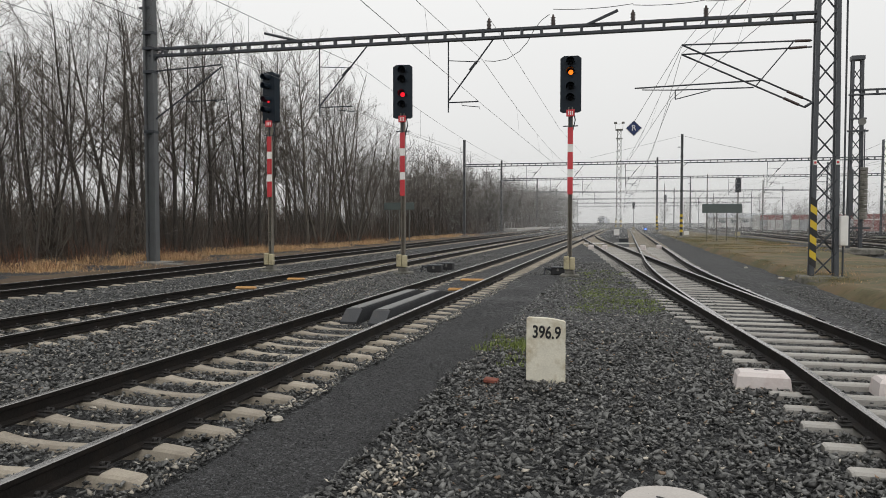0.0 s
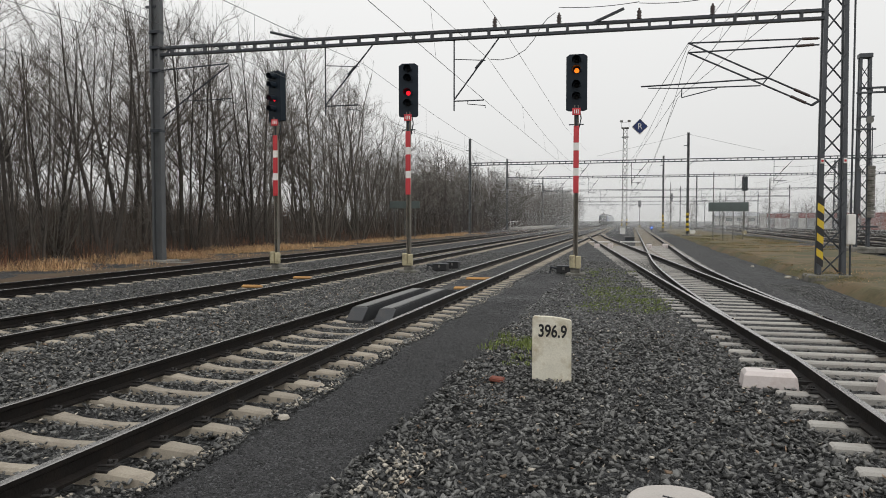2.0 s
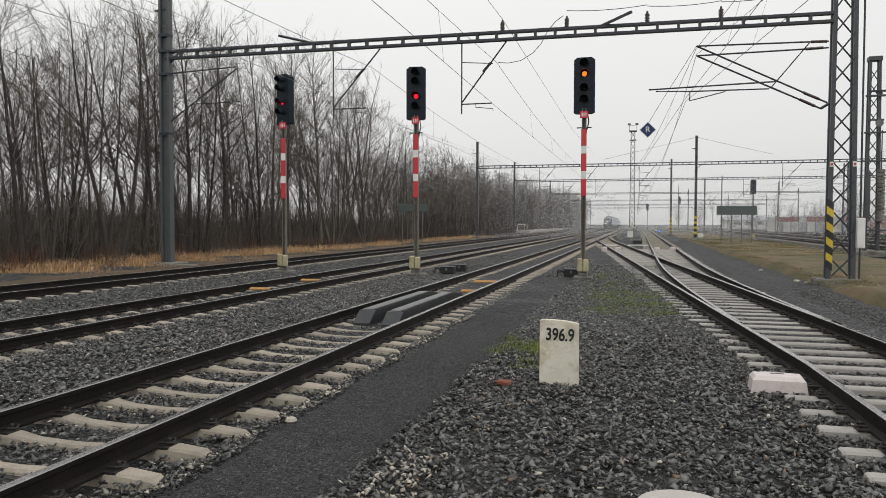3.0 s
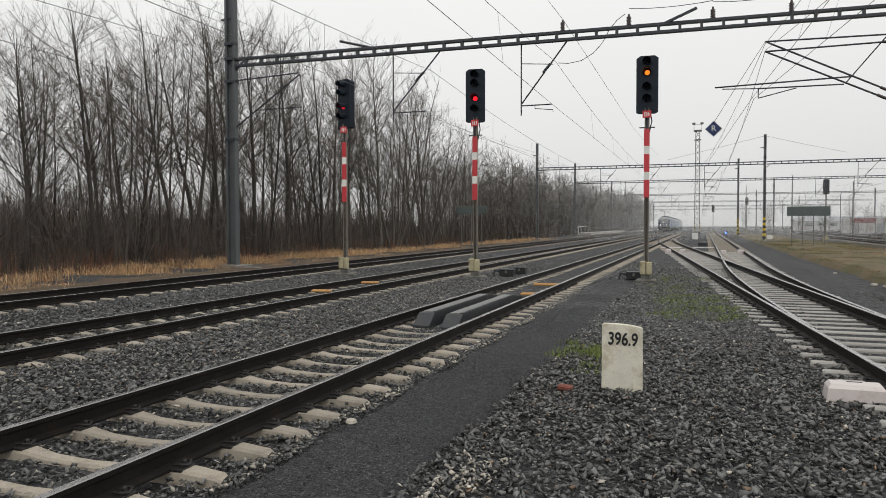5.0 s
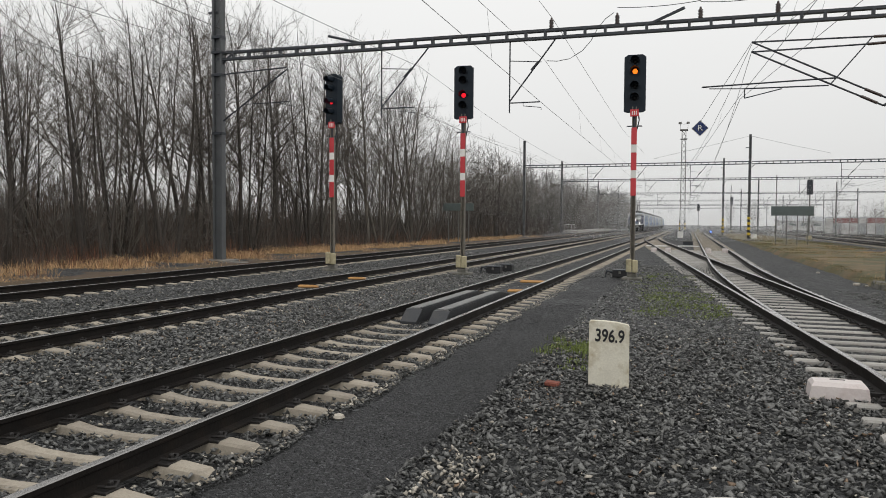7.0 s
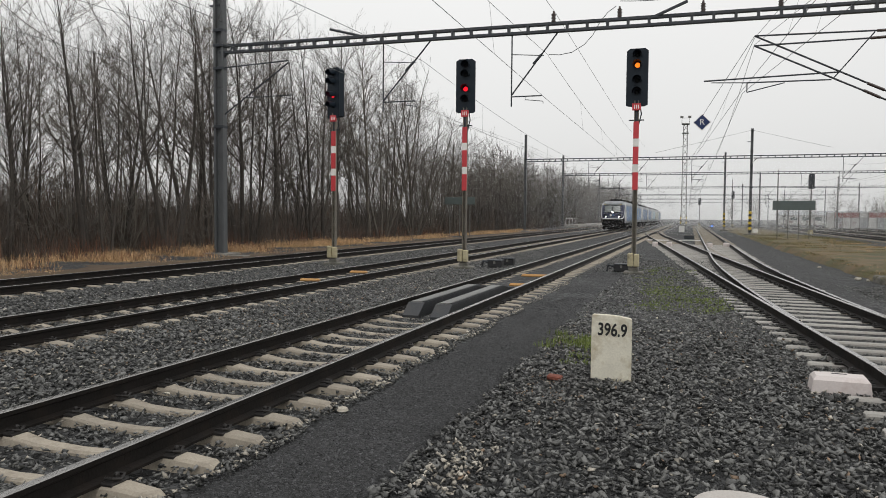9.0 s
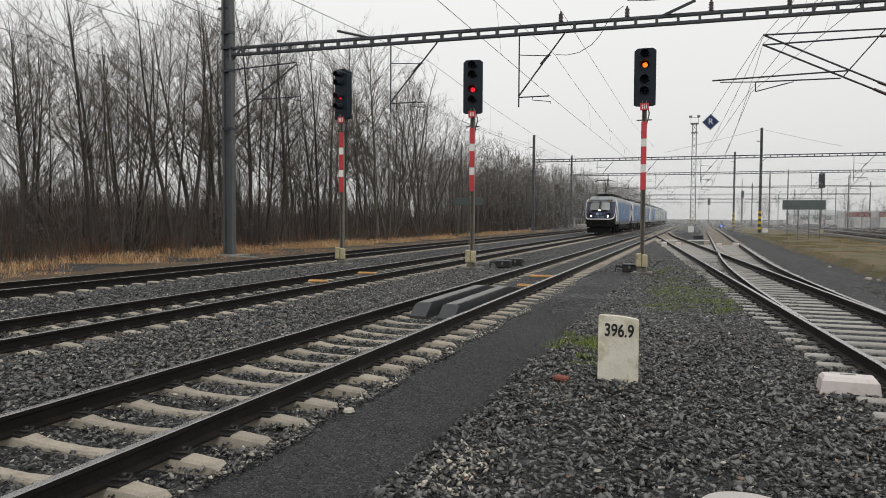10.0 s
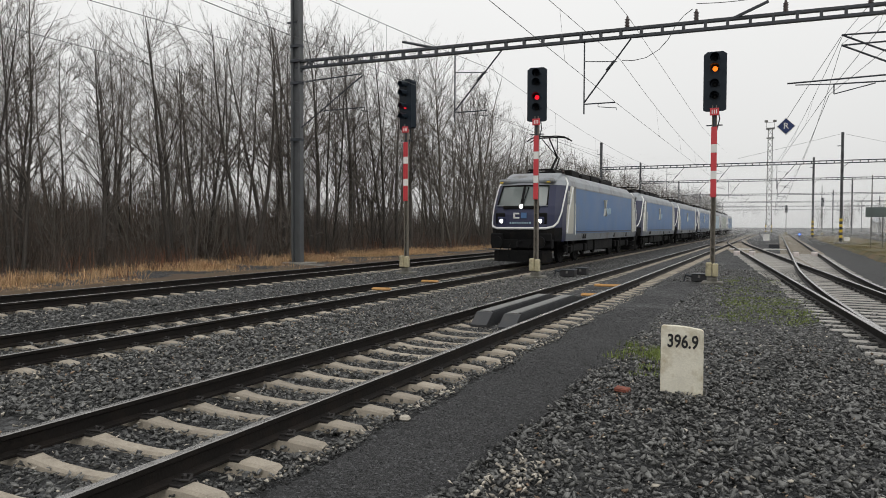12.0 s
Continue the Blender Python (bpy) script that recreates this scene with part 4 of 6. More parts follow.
c.body, c.size, c.extrude, c.align_x, c.align_y = "R", 0.36, 0.003, "CENTER", "CENTER"
c.materials.append(M_WHITE)
d = new("letter", c)
d.matrix_world = pose(0, -0.032, 0, 90)
me = bpy.data.meshes.new_from_object(d.evaluated_get(bpy.context.evaluated_depsgraph_get()))
me.transform(pose(0, -0.032, 0, 90))
bpy.data.objects.remove(d)
part("letter", me, None, rs, "white letter R")
part("hanger", Shape().tube([(0, 0, 0.25), (0.5, -2.3, 0.85), (1.47, -6.7, 1.95)], 0.009, 5), M_WIRE, rs)


# ---- re-railing ramps, painted plates, covers ----
def ramp(x, y0, y1):
    t = thing("rerailing_ramp", pose(x, 0, 0), "dark steel re-railing ramp with a pale top between the rails", "ramp", "pair of ramps")
    s = Shape()
    prof = [(y0, 0.01), (y0 + 0.3, 0.2), (y1 - 1.2, 0.2), (y1, 0.04), (y1, -0.05), (y0, -0.05)]
    for w in (-0.15, 0.15):
        s.v += [(w, y, z) for y, z in prof]
    n = len(prof)
    s.f = [tuple(range(n)), tuple(range(2 * n - 1, n - 1, -1))] + [(k, n + k, n + (k + 1) % n, (k + 1) % n) for k in range(n)]
    s.mi = [0] * len(s.f)
    part("body", s, M_RAMP, t)
    top = Shape()
    top.bar((-0.02, y0 + 0.36, 0.208), (-0.02, y1 - 1.25, 0.208), 0.19, 0.02)
    part("tread", top, M_RAMPTOP, t, "pale grey running tread")
    part("lip", Shape().bar((0.125, y0 + 0.36, 0.21), (0.125, y1 - 1.2, 0.21), 0.03, 0.025), M_RAMP, t)
    return t


ramp(-4.6, 11.8, 17.0)
ramp(-4.05, 11.7, 17.0)


def plate(x, y, w, label="orange painted plate lying across the track"):
    t = thing("marker_plate", pose(x, y, 0.0, 0, 0, 2), label, "plate", "painted plates")
    part("plate", Shape().box((0, 0, 0.06), (w, 0.13, 0.06), bev=0.02), M_ORANGE, t)
    part("rib", Shape().box((0, 0, 0.095), (w * 0.9, 0.04, 0.02), bev=0.008), M_ORANGE, t)


plate(-9.3, 16.75, 0.55)
plate(-9.3, 19.7, 0.55)
plate(-3.95, 17.6, 0.5)
plate(-4.1, 20.6, 0.9)


def cover(x, y, w, turn=0):
    t = thing("point_machine_cover", pose(x, y, 0, 0, 0, turn), "pinkish white cover of a point machine over the bearers", "machine cover", "point machine covers")
    s = Shape()
    b, a = (w / 2, 0.17), (w / 2 - 0.05, 0.11)
    s.v = [(-b[0], -b[1], -0.05), (b[0], -b[1], -0.05), (b[0], b[1], -0.05), (-b[0], b[1], -0.05),
           (-b[0] + 0.02, -b[1] + 0.015, 0.1), (b[0] - 0.02, -b[1] + 0.015, 0.1), (b[0] - 0.02, b[1] - 0.015, 0.1), (-b[0] + 0.02, b[1] - 0.015, 0.1),
           (-a[0], -a[1], 0.14), (a[0], -a[1], 0.14), (a[0], a[1], 0.14), (-a[0], a[1], 0.14)]
    s.f = [(3, 2, 1, 0), (8, 9, 10, 11)] + [(o + k, o + (k + 1) % 4, o + 4 + (k + 1) % 4, o + 4 + k) for o in (0, 4) for k in range(4)]
    s.mi = [0] * len(s.f)
    part("shell", s, M_BOXW, t)
    part("handle_slot", Shape().box((0.0, 0.05, 0.142), (0.14, 0.02, 0.006)), M_STRIPE_K, t)
    part("rod", Shape().box((w / 2 + 0.12, 0.02, 0.02), (0.28, 0.06, 0.04)), M_CLIP, t)


cover(1.48, 8.35, 0.56, -2)
cover(2.95, 8.3, 0.8, -2)
mh = thing("pit_lid", pose(0.3, 4.62, -0.02), "round pale grey concrete pit lid in the ballast", "lid")
part("lid", Shape().lathe((0, 0, 0), [(0.29, -0.06), (0.29, 0.02), (0.275, 0.035), (0.02, 0.04)], 28), mat("lid_concrete", (0.46, 0.43, 0.4), 0.8, var=0.12, scale=5, dirt=(0.3, 0.27, 0.24), dirt_at=0.66), mh)
part("lift_slot", Shape().box((-0.02, 0.02, 0.041), (0.13, 0.014, 0.006), m=pose(0, 0, 0, 0, 0, -25)), M_STRIPE_K, mh)
br = thing("brick", pose(-1.37, 7.78, -0.01, 4, 3, -8), "broken red brick lying in the ballast", "brick")
part("half_brick", Shape().box((0, 0, 0.02), (0.16, 0.1, 0.05), bev=0.012), M_RUST, br)
st = thing("pale_stone", pose(-2.93, 5.8, -0.01, 0, 0, 20), "single pale stone on the dark walkway", "stone")
part("stone", Shape().lathe((0, 0, 0), [(0.03, -0.01), (0.055, 0.01), (0.045, 0.035), (0.015, 0.045)], 7), M_STONE_PALE, st)


# ---- locomotives ----
M_NAVY = mat("navy_paint", (0.014, 0.018, 0.058), 0.4, var=0.1, scale=1, bump=0.02)
M_LBLUE = mat("light_blue_paint", (0.072, 0.165, 0.345), 0.42, var=0.14, scale=0.8, bump=0.02, dirt=(0.1, 0.165, 0.27), dirt_at=0.58)
M_LBLUE2 = mat("pale_blue_paint", (0.34, 0.47, 0.56), 0.4, var=0.1, scale=0.8, bump=0.02)
M_LGREEN = mat("grey_green_paint", (0.33, 0.36, 0.31), 0.45, var=0.12, scale=0.8, bump=0.02)
M_CREAM = mat("cream_paint", (0.5, 0.49, 0.43), 0.4, var=0.08, scale=1, bump=0.02)
M_TRIM = mat("white_trim", (0.78, 0.78, 0.77), 0.35, var=0.05, bump=0)
M_SKIRT = mat("skirt_grey", (0.2, 0.22, 0.24), 0.5, var=0.2, scale=1.5, dirt=(0.1, 0.09, 0.08), dirt_at=0.6)
M_ROOF = mat("roof_grey", (0.27, 0.29, 0.31), 0.55, var=0.15, scale=1.5, dirt=(0.14, 0.13, 0.12), dirt_at=0.6)
M_UNDER = mat("running_gear", (0.008, 0.008, 0.0085), 0.75, var=0.4, scale=3, spec=0.15, dirt=(0.02, 0.017, 0.014), dirt_at=0.62)
# Grey-green base stands in for overcast sky reflected in the panes.
M_GLASS = mat("windscreen_glass", (0.13, 0.15, 0.145), 0.12, var=0.05, bump=0, spec=1.0)
M_LAMPOFF = mat("lamp_glass_off", (0.35, 0.35, 0.36), 0.15, var=0.05, bump=0)
LOCO = 18.9
LAYERS = [(0.95, 0.14, 1.43, 1.0), (1.25, 0.03, 1.48, 1.0), (1.5, 0.0, 1.49, 1.0), (2.0, 0.06, 1.49, 0.995), (2.35, 0.17, 1.49, 0.98),
          (3.2, 0.66, 1.49, 0.92), (3.42, 0.95, 1.42, 0.88), (3.62, 1.35, 1.24, 0.86), (3.74, 1.75, 1.0, 0.85)]


def outline(z, yf, w, fr):
    half = [(0.0, yf), (0.5 * fr, yf + 0.02), (1.06 * fr, yf + 0.12), (1.28 * fr, yf + 0.36), (w * (0.5 + 0.5 * fr) * 0.985, yf + 0.85), (w, yf + 1.35), (w, 2.55), (w, 2.95)]
    right = half + [(x, LOCO - y) for x, y in reversed(half)]
    return [(x, y, z) for x, y in right]


def loco(i, side, lead):
    label = ("leading blue electric locomotive with lit headlamps and raised pantograph" if lead else
             {M_LBLUE: "blue electric locomotive coupled in a train", M_LBLUE2: "pale blue white locomotive in the train", M_LGREEN: "grey-green locomotive in the train"}[side])
    t = thing("locomotive", pose(B_X, 27 + LOCO * i, 0.176), label, "locomotive", "train of locomotives")
    rows = [outline(*l) for l in LAYERS]
    nc = len(rows[0])
    sets = {}
    for k in range(len(rows) - 1):
        for c in range(nc - 1):
            e = min(c, nc - 2 - c)
            if k >= 5:
                who = "roof"
            elif e <= 1 and k == 4:
                who = "windscreen"
            elif e <= 4:
                who = "apron" if k <= 1 and e <= 3 else "cab"
            elif k == 0:
                who = "skirt"
            elif e == 5:
                who = "cab_door"
            elif e == 6:
                who = "corner_panel"
            else:
                who = "side"
            for sx in (1, -1):
                q = [rows[k][c], rows[k][c + 1], rows[k + 1][c + 1], rows[k + 1][c]]
                q = [(x * sx, y, z) for x, y, z in q]
                end = "rear" if c > nc // 2 - 1 else "front"
                key = who if who in ("roof", "skirt") else (who, end) if who in ("cab", "windscreen", "apron") else (who, end if who != "side" else "", sx)
                s = sets.setdefault(key, Shape())
                s.add(q, [(0, 1, 2, 3) if sx > 0 else (3, 2, 1, 0)])
    top = rows[-1]
    for c in range(nc - 1):
        sets["roof"].add([(top[c][0], top[c][1], top[c][2]), (top[c + 1][0], top[c + 1][1], top[c + 1][2]), (-top[c + 1][0], top[c + 1][1], 3.745), (-top[c][0], top[c][1], 3.745)], [(0, 1, 2, 3)])
    bot = rows[0]
    for c in range(nc - 1):
        sets["skirt"].add([bot[c], bot[c + 1], (-bot[c + 1][0], *bot[c + 1][1:]), (-bot[c][0], *bot[c][1:])], [(3, 2, 1, 0)])
    mats = {"roof": M_ROOF, "skirt": M_SKIRT, "cab": M_NAVY, "apron": M_UNDER, "windscreen": M_GLASS, "cab_door": M_CREAM, "corner_panel": M_SKIRT, "side": side}
    for key, s in sets.items():
        who = key if isinstance(key, str) else key[0]
        part({"cab": "cab_shell", "side": "side_wall"}.get(who, who), s, mats[who], t, {"windscreen": "windscreen glass with reflected sky in its colour", "cab": "dark navy cab front", "cab_door": "cream cab door panel"}.get(who, ""))
    for end in (0, 1):
        flip = pose(0, LOCO, 0, 0, 0, 180) if end else Matrix()
        # white trim: a U round the nose, sweeping up and back along the cab sides
        for sx in (1, -1):
            tr = Shape()
            pts = [(0, -0.02, 1.47), (0.5, 0.0, 1.47), (1.0, 0.1, 1.47), (1.24, 0.3, 1.53), (1.36, 0.56, 1.7), (1.43, 0.85, 2.1), (1.45, 1.08, 2.5), (1.46, 1.4, 2.95), (1.45, 1.72, 3.3), (1.3, 2.0, 3.52)]
            tr.tube([(x * sx, y, z) for x, y, z in pts], [0.05, 0.05, 0.05, 0.048, 0.042, 0.038, 0.036, 0.036, 0.038, 0.04], 6, m=flip)
            part("nose_trim", tr, M_TRIM, t, "white trim band round the nose")
            t2 = Shape().tube([(1.5 * sx, 1.5, 1.3), (1.5 * sx, 1.75, 2.2), (1.5 * sx, 2.35, 3.15)], 0.035, 6, m=flip)
            part("door_stripe", t2, M_TRIM, t)
            part("side_window", Shape().box((1.487 * sx, 1.72, 2.72), (0.03, 0.4, 0.55), m=flip, bev=0.01), M_GLASS, t)
            part("handrail", Shape().tube([(1.56 * sx, 2.62, 1.2), (1.56 * sx, 2.62, 2.5)], 0.016, 5, m=flip), M_TRIM, t)
            hl = Shape().lathe((0, 0, 0), [(0.095, 0), (0.095, 0.03), (0.06, 0.045), (0.02, 0.05)], 14, m=flip @ pose(0.8 * sx, 0.07, 1.76, 90))
            bz = part("lamp_bezel", Shape().box((0.8 * sx, 0.09, 1.78), (0.32, 0.12, 0.28), m=flip @ pose(0, 0, 0), bev=0.04), M_NAVY, t)
            part("headlamp", hl, LAMP_WHITE if (lead and not end) else M_LAMPOFF, bz, "glowing white headlamp" if (lead and not end) else "")
            bf = part("buffer", Shape().tube([(0.875 * sx, 0.25, 0.92), (0.875 * sx, -0.28, 0.92)], 0.09, 10, m=flip).tube([(0.875 * sx, -0.28, 0.92), (0.875 * sx, -0.34, 0.92)], 0.24, 14, m=flip), M_UNDER, t)
            part("cab_step", Shape().box((1.35 * sx, 1.95, 0.72), (0.22, 0.5, 0.05), m=flip).box((1.35 * sx, 1.95, 0.42), (0.22, 0.5, 0.05), m=flip).bar(flip @ Vector((1.44 * sx, 1.72, 0.95)), flip @ Vector((1.44 * sx, 1.72, 0.4)), 0.03, 0.05), M_UNDER, t)
        part("screen_post", Shape().bar(flip @ Vector((0, 0.13, 2.36)), flip @ Vector((0, 0.62, 3.2)), 0.09, 0.04), M_UNDER, t)
        part("wiper", Shape().bar(flip @ Vector((0.08, 0.13, 2.42)), flip @ Vector((0.17, 0.55, 3.1)), 0.03, 0.03), M_UNDER, t)
        part("brow", Shape().box((0, 0.9, 3.36), (2.36, 0.34, 0.2), m=flip, bev=0.07), M_ROOF, t, "grey roof brow")
        part("upper_lamp", Shape().lathe((0, 0, 0), [(0.08, 0), (0.08, 0.03), (0.04, 0.05)], 14, m=flip @ pose(0, 0.13, 2.32, 75)), LAMP_WHITE if (lead and not end) else M_LAMPOFF, t)
        lamps = part("lamp_strip", Shape().box((0, 0.13, 2.29), (1.5, 0.08, 0.13), m=flip, bev=0.02), M_UNDER, t)
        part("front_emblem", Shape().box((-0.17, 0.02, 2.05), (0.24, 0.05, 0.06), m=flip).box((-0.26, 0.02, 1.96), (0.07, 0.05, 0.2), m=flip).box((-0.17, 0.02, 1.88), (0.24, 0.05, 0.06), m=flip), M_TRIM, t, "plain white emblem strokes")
        part("front_emblem", Shape().box((0.14, 0.02, 1.97), (0.22, 0.05, 0.22), m=flip), M_LBLUE, t, "plain blue emblem square")
        part("screen_sill", Shape().tube([(-1.06, 0.24, 2.36), (-0.5, 0.12, 2.33), (0.5, 0.12, 2.33), (1.06, 0.24, 2.36)], 0.025, 5, m=flip), M_SKIRT, t)
        part("screen_frame", Shape().tube([(-1.02, 0.26, 2.4), (-0.96, 0.72, 3.16), (0, 0.6, 3.18), (0.96, 0.72, 3.16), (1.02, 0.26, 2.4)], 0.035, 5, m=flip), M_UNDER, t)
        for sx in (1, -1):
            part("lamp_housing", Shape().box((0.86 * sx, 0.13, 1.86), (0.4, 0.1, 0.44), m=flip @ pose(0, 0, 0, 0, 0, 0), bev=0.04), M_UNDER, t, "dark lamp housing")
            part("marker_lamp", Shape().box((0.98 * sx, 0.55, 3.3), (0.14, 0.06, 0.06), m=flip, bev=0.01), M_YELLOW, t)
            part("buffer_casing", Shape().box((1.0 * sx, 0.12, 1.1), (0.5, 0.2, 0.34), m=flip, bev=0.04), M_UNDER, t)
        bars = Shape()
        for kx in range(9):
            bars.box((-0.4 + 0.1 * kx, -0.012, 1.68), (0.055, 0.03, 0.07), m=flip)
        part("plate_bars", bars, M_LBLUE2, t)
        part("buffer_beam", Shape().box((0, 0.28, 0.85), (2.5, 0.35, 0.36), m=flip, bev=0.03), M_UNDER, t)
        part("plough", Shape().prism([(-1.2, 0.35), (-0.9, 0.02), (0.9, 0.02), (1.2, 0.35), (1.0, 0.5), (-1.0, 0.5)], 0.14, 0.6, m=flip), M_UNDER, t, "black snow plough")
        part("coupling", Shape().tube([(0, 0.1, 0.95), (0, -0.3, 0.92), (0, -0.36, 0.75), (0, -0.28, 0.55)], 0.045, 6, m=flip), M_UNDER, t)
        for sx in (1, -1):
            part("air_hose", Shape().tube([(0.4 * sx, 0.05, 0.85), (0.4 * sx, -0.2, 0.75), (0.42 * sx, -0.22, 0.4), (0.4 * sx, -0.05, 0.3)], 0.025, 5, m=flip), M_UNDER, t)
    for yc in (4.3, LOCO - 4.3):
        bg = part("bogie", Shape().box((1.12, yc, 0.62), (0.18, 3.9, 0.34), bev=0.05).box((-1.12, yc, 0.62), (0.18, 3.9, 0.34), bev=0.05).box((0, yc, 0.62), (2.2, 0.5, 0.3), bev=0.04), M_UNDER, t)
        for dy in (-1.3, 1.3):
            ws = Shape()
            for sx in (1, -1):
                w = pose(0, 0, 0, 0, 90, 0)
                ws.lathe((0, 0, 0), [(0.5, 0.685 * sx), (0.625, 0.69 * sx), (0.625, 0.82 * sx), (0.56, 0.825 * sx), (0.2, 0.8 * sx)][::sx], 28, m=w)
                for a in range(6):
                    ws.box((0.8 * sx, 0.4 * math.cos(a * 1.047), 0.4 * math.sin(a * 1.047)), (0.06, 0.07, 0.07))
            ws.tube([(-0.8, 0, 0), (0.8, 0, 0)], 0.09, 8)
            wheel = part("wheelset", ws, M_UNDER, t, "steel wheels on an axle")
            wheel.matrix_local = pose(0, yc + dy, 0.625)
            if lead:
                WHEELS.append((wheel, yc + dy))
            for sx in (1, -1):
                part("axle_box", Shape().box((1.2 * sx, yc + dy, 0.6), (0.22, 0.36, 0.36), bev=0.05), M_UNDER, t)
                part("spring", Shape().tube([(1.2 * sx, yc + dy + 0.36, 0.5), (1.2 * sx, yc + dy + 0.36, 0.9)], 0.1, 8), M_UNDER, t)
    for yy, ln in ((LOCO / 2, 4.2), (LOCO / 2 - 3.0, 1.2)):
        part("underfloor_case", Shape().box((0, yy, 0.68), (2.6, ln, 0.5), bev=0.05), M_UNDER, t)
    for sx in (1, -1):
        part("side_line", Shape().box((1.492 * sx, LOCO / 2, 1.32), (0.02, LOCO - 6.1, 0.05)), M_NAVY, t)
        em = Shape().bar((1.496 * sx, 8.4, 2.85), (1.496 * sx, 8.9, 2.05), 0.16, 0.02).bar((1.497 * sx, 8.9, 2.85), (1.497 * sx, 8.4, 2.05), 0.16, 0.02)
        part("side_emblem", em, M_CREAM, t, "plain pale crossed strokes")
        bar = Shape()
        for q in range(6):
            bar.box((1.494 * sx, 9.1 + 0.2 * q, 2.3 + 0.04 * (q % 2)), (0.02, 0.12, 0.3))
        part("side_bars", bar, M_LBLUE2, t)
        for yy in (4.4, 4.75, 11.2, 14.6):
            part("vent", Shape().box((1.46 * sx, yy, 1.12), (0.03, 0.2, 0.2)), M_UNDER, t)
        part("gutter", Shape().box((1.47 * sx, LOCO / 2, 3.17), (0.06, LOCO - 5.6, 0.06)), M_ROOF, t)
    for k, (yy, w, ln, h) in enumerate(((3.6, 1.3, 1.6, 0.16), (5.7, 1.3, 1.4, 0.36), (7.6, 1.6, 1.7, 0.26), (9.6, 1.4, 1.9, 0.34), (11.7, 1.6, 1.5, 0.26), (13.5, 1.2, 1.4, 0.36), (15.3, 1.3, 1.5, 0.16))):
        part("roof_case", Shape().box((0.1 * (k % 2), yy, 3.74 + h / 2), (w, ln, h), bev=0.05), M_UNDER, t)
        part("roof_insulator", Shape().lathe((0.55, yy + 0.7, 3.74), [(0.04, 0)] + [(r, 0.03 + 0.06 * q + dz) for q in range(4) for r, dz in ((0.09, 0), (0.05, 0.03))] + [(0.03, 0.3)], 8), M_INS, t)
    part("roof_line", Shape().tube([(0.45, 3.2, 4.06), (0.5, 9, 4.1), (0.45, 15.6, 4.06)], 0.025, 5), M_UNDER, t)
    pf = part("pantograph_base", Shape().box((0.5, 3.6, 3.95), (0.08, 1.9, 0.07)).box((-0.5, 3.6, 3.95), (0.08, 1.9, 0.07)).box((0, 2.75, 3.95), (1.1, 0.1, 0.07)).box((0, 4.5, 3.95), (1.1, 0.1, 0.07)), M_UNDER, t)
    if lead:
        pa = Shape().tube([(0, 4.2, 4.0), (0, 5.3, 4.72)], 0.06, 6).tube([(0.12, 4.5, 3.95), (0.1, 5.3, 4.66)], 0.03, 5)
        part("lower_arm", pa, M_UNDER, t)
        part("upper_arm", Shape().tube([(0, 5.3, 4.72), (0, 4.0, 5.42)], 0.035, 6).tube([(0, 5.3, 4.72), (0.35, 4.05, 5.42)], 0.022, 5).tube([(0, 5.3, 4.72), (-0.35, 4.05, 5.42)], 0.022, 5), M_UNDER, t)
        hd = Shape()
        for dy in (-0.25, 0.25):
            hd.tube([(-0.95, 4.0 + dy, 5.3), (-0.75, 4.0 + dy, 5.44), (-0.4, 4.0 + dy, 5.49), (0.4, 4.0 + dy, 5.49), (0.75, 4.0 + dy, 5.44), (0.95, 4.0 + dy, 5.3)], 0.03, 5)
        part("collector_head", hd, M_UNDER, t)
    else:
        part("folded_pantograph", Shape().tube([(0, 4.4, 4.0), (0, 2.9, 4.12), (0, 4.3, 4.2)], 0.04, 5).tube([(-0.9, 2.9, 4.15), (0.9, 2.9, 4.15)], 0.03, 5), M_UNDER, t)
    return t


WHEELS = []
TRAIN = [loco(i, side, i == 0) for i, side in enumerate((M_LBLUE, M_LBLUE, M_LBLUE, M_LBLUE, M_LBLUE2, M_LGREEN, M_LBLUE))]


# ---- trees ----
def side_way(rng, d, angle):
    """A direction that leaves d at an angle, in radians, to a random side."""
    a = d.orthogonal().normalized()
    b = d.cross(a)
    t = rng.uniform(0, 6.2832)
    return (d * math.cos(angle) + (a * math.cos(t) + b * math.sin(t)) * math.sin(angle)).normalized()


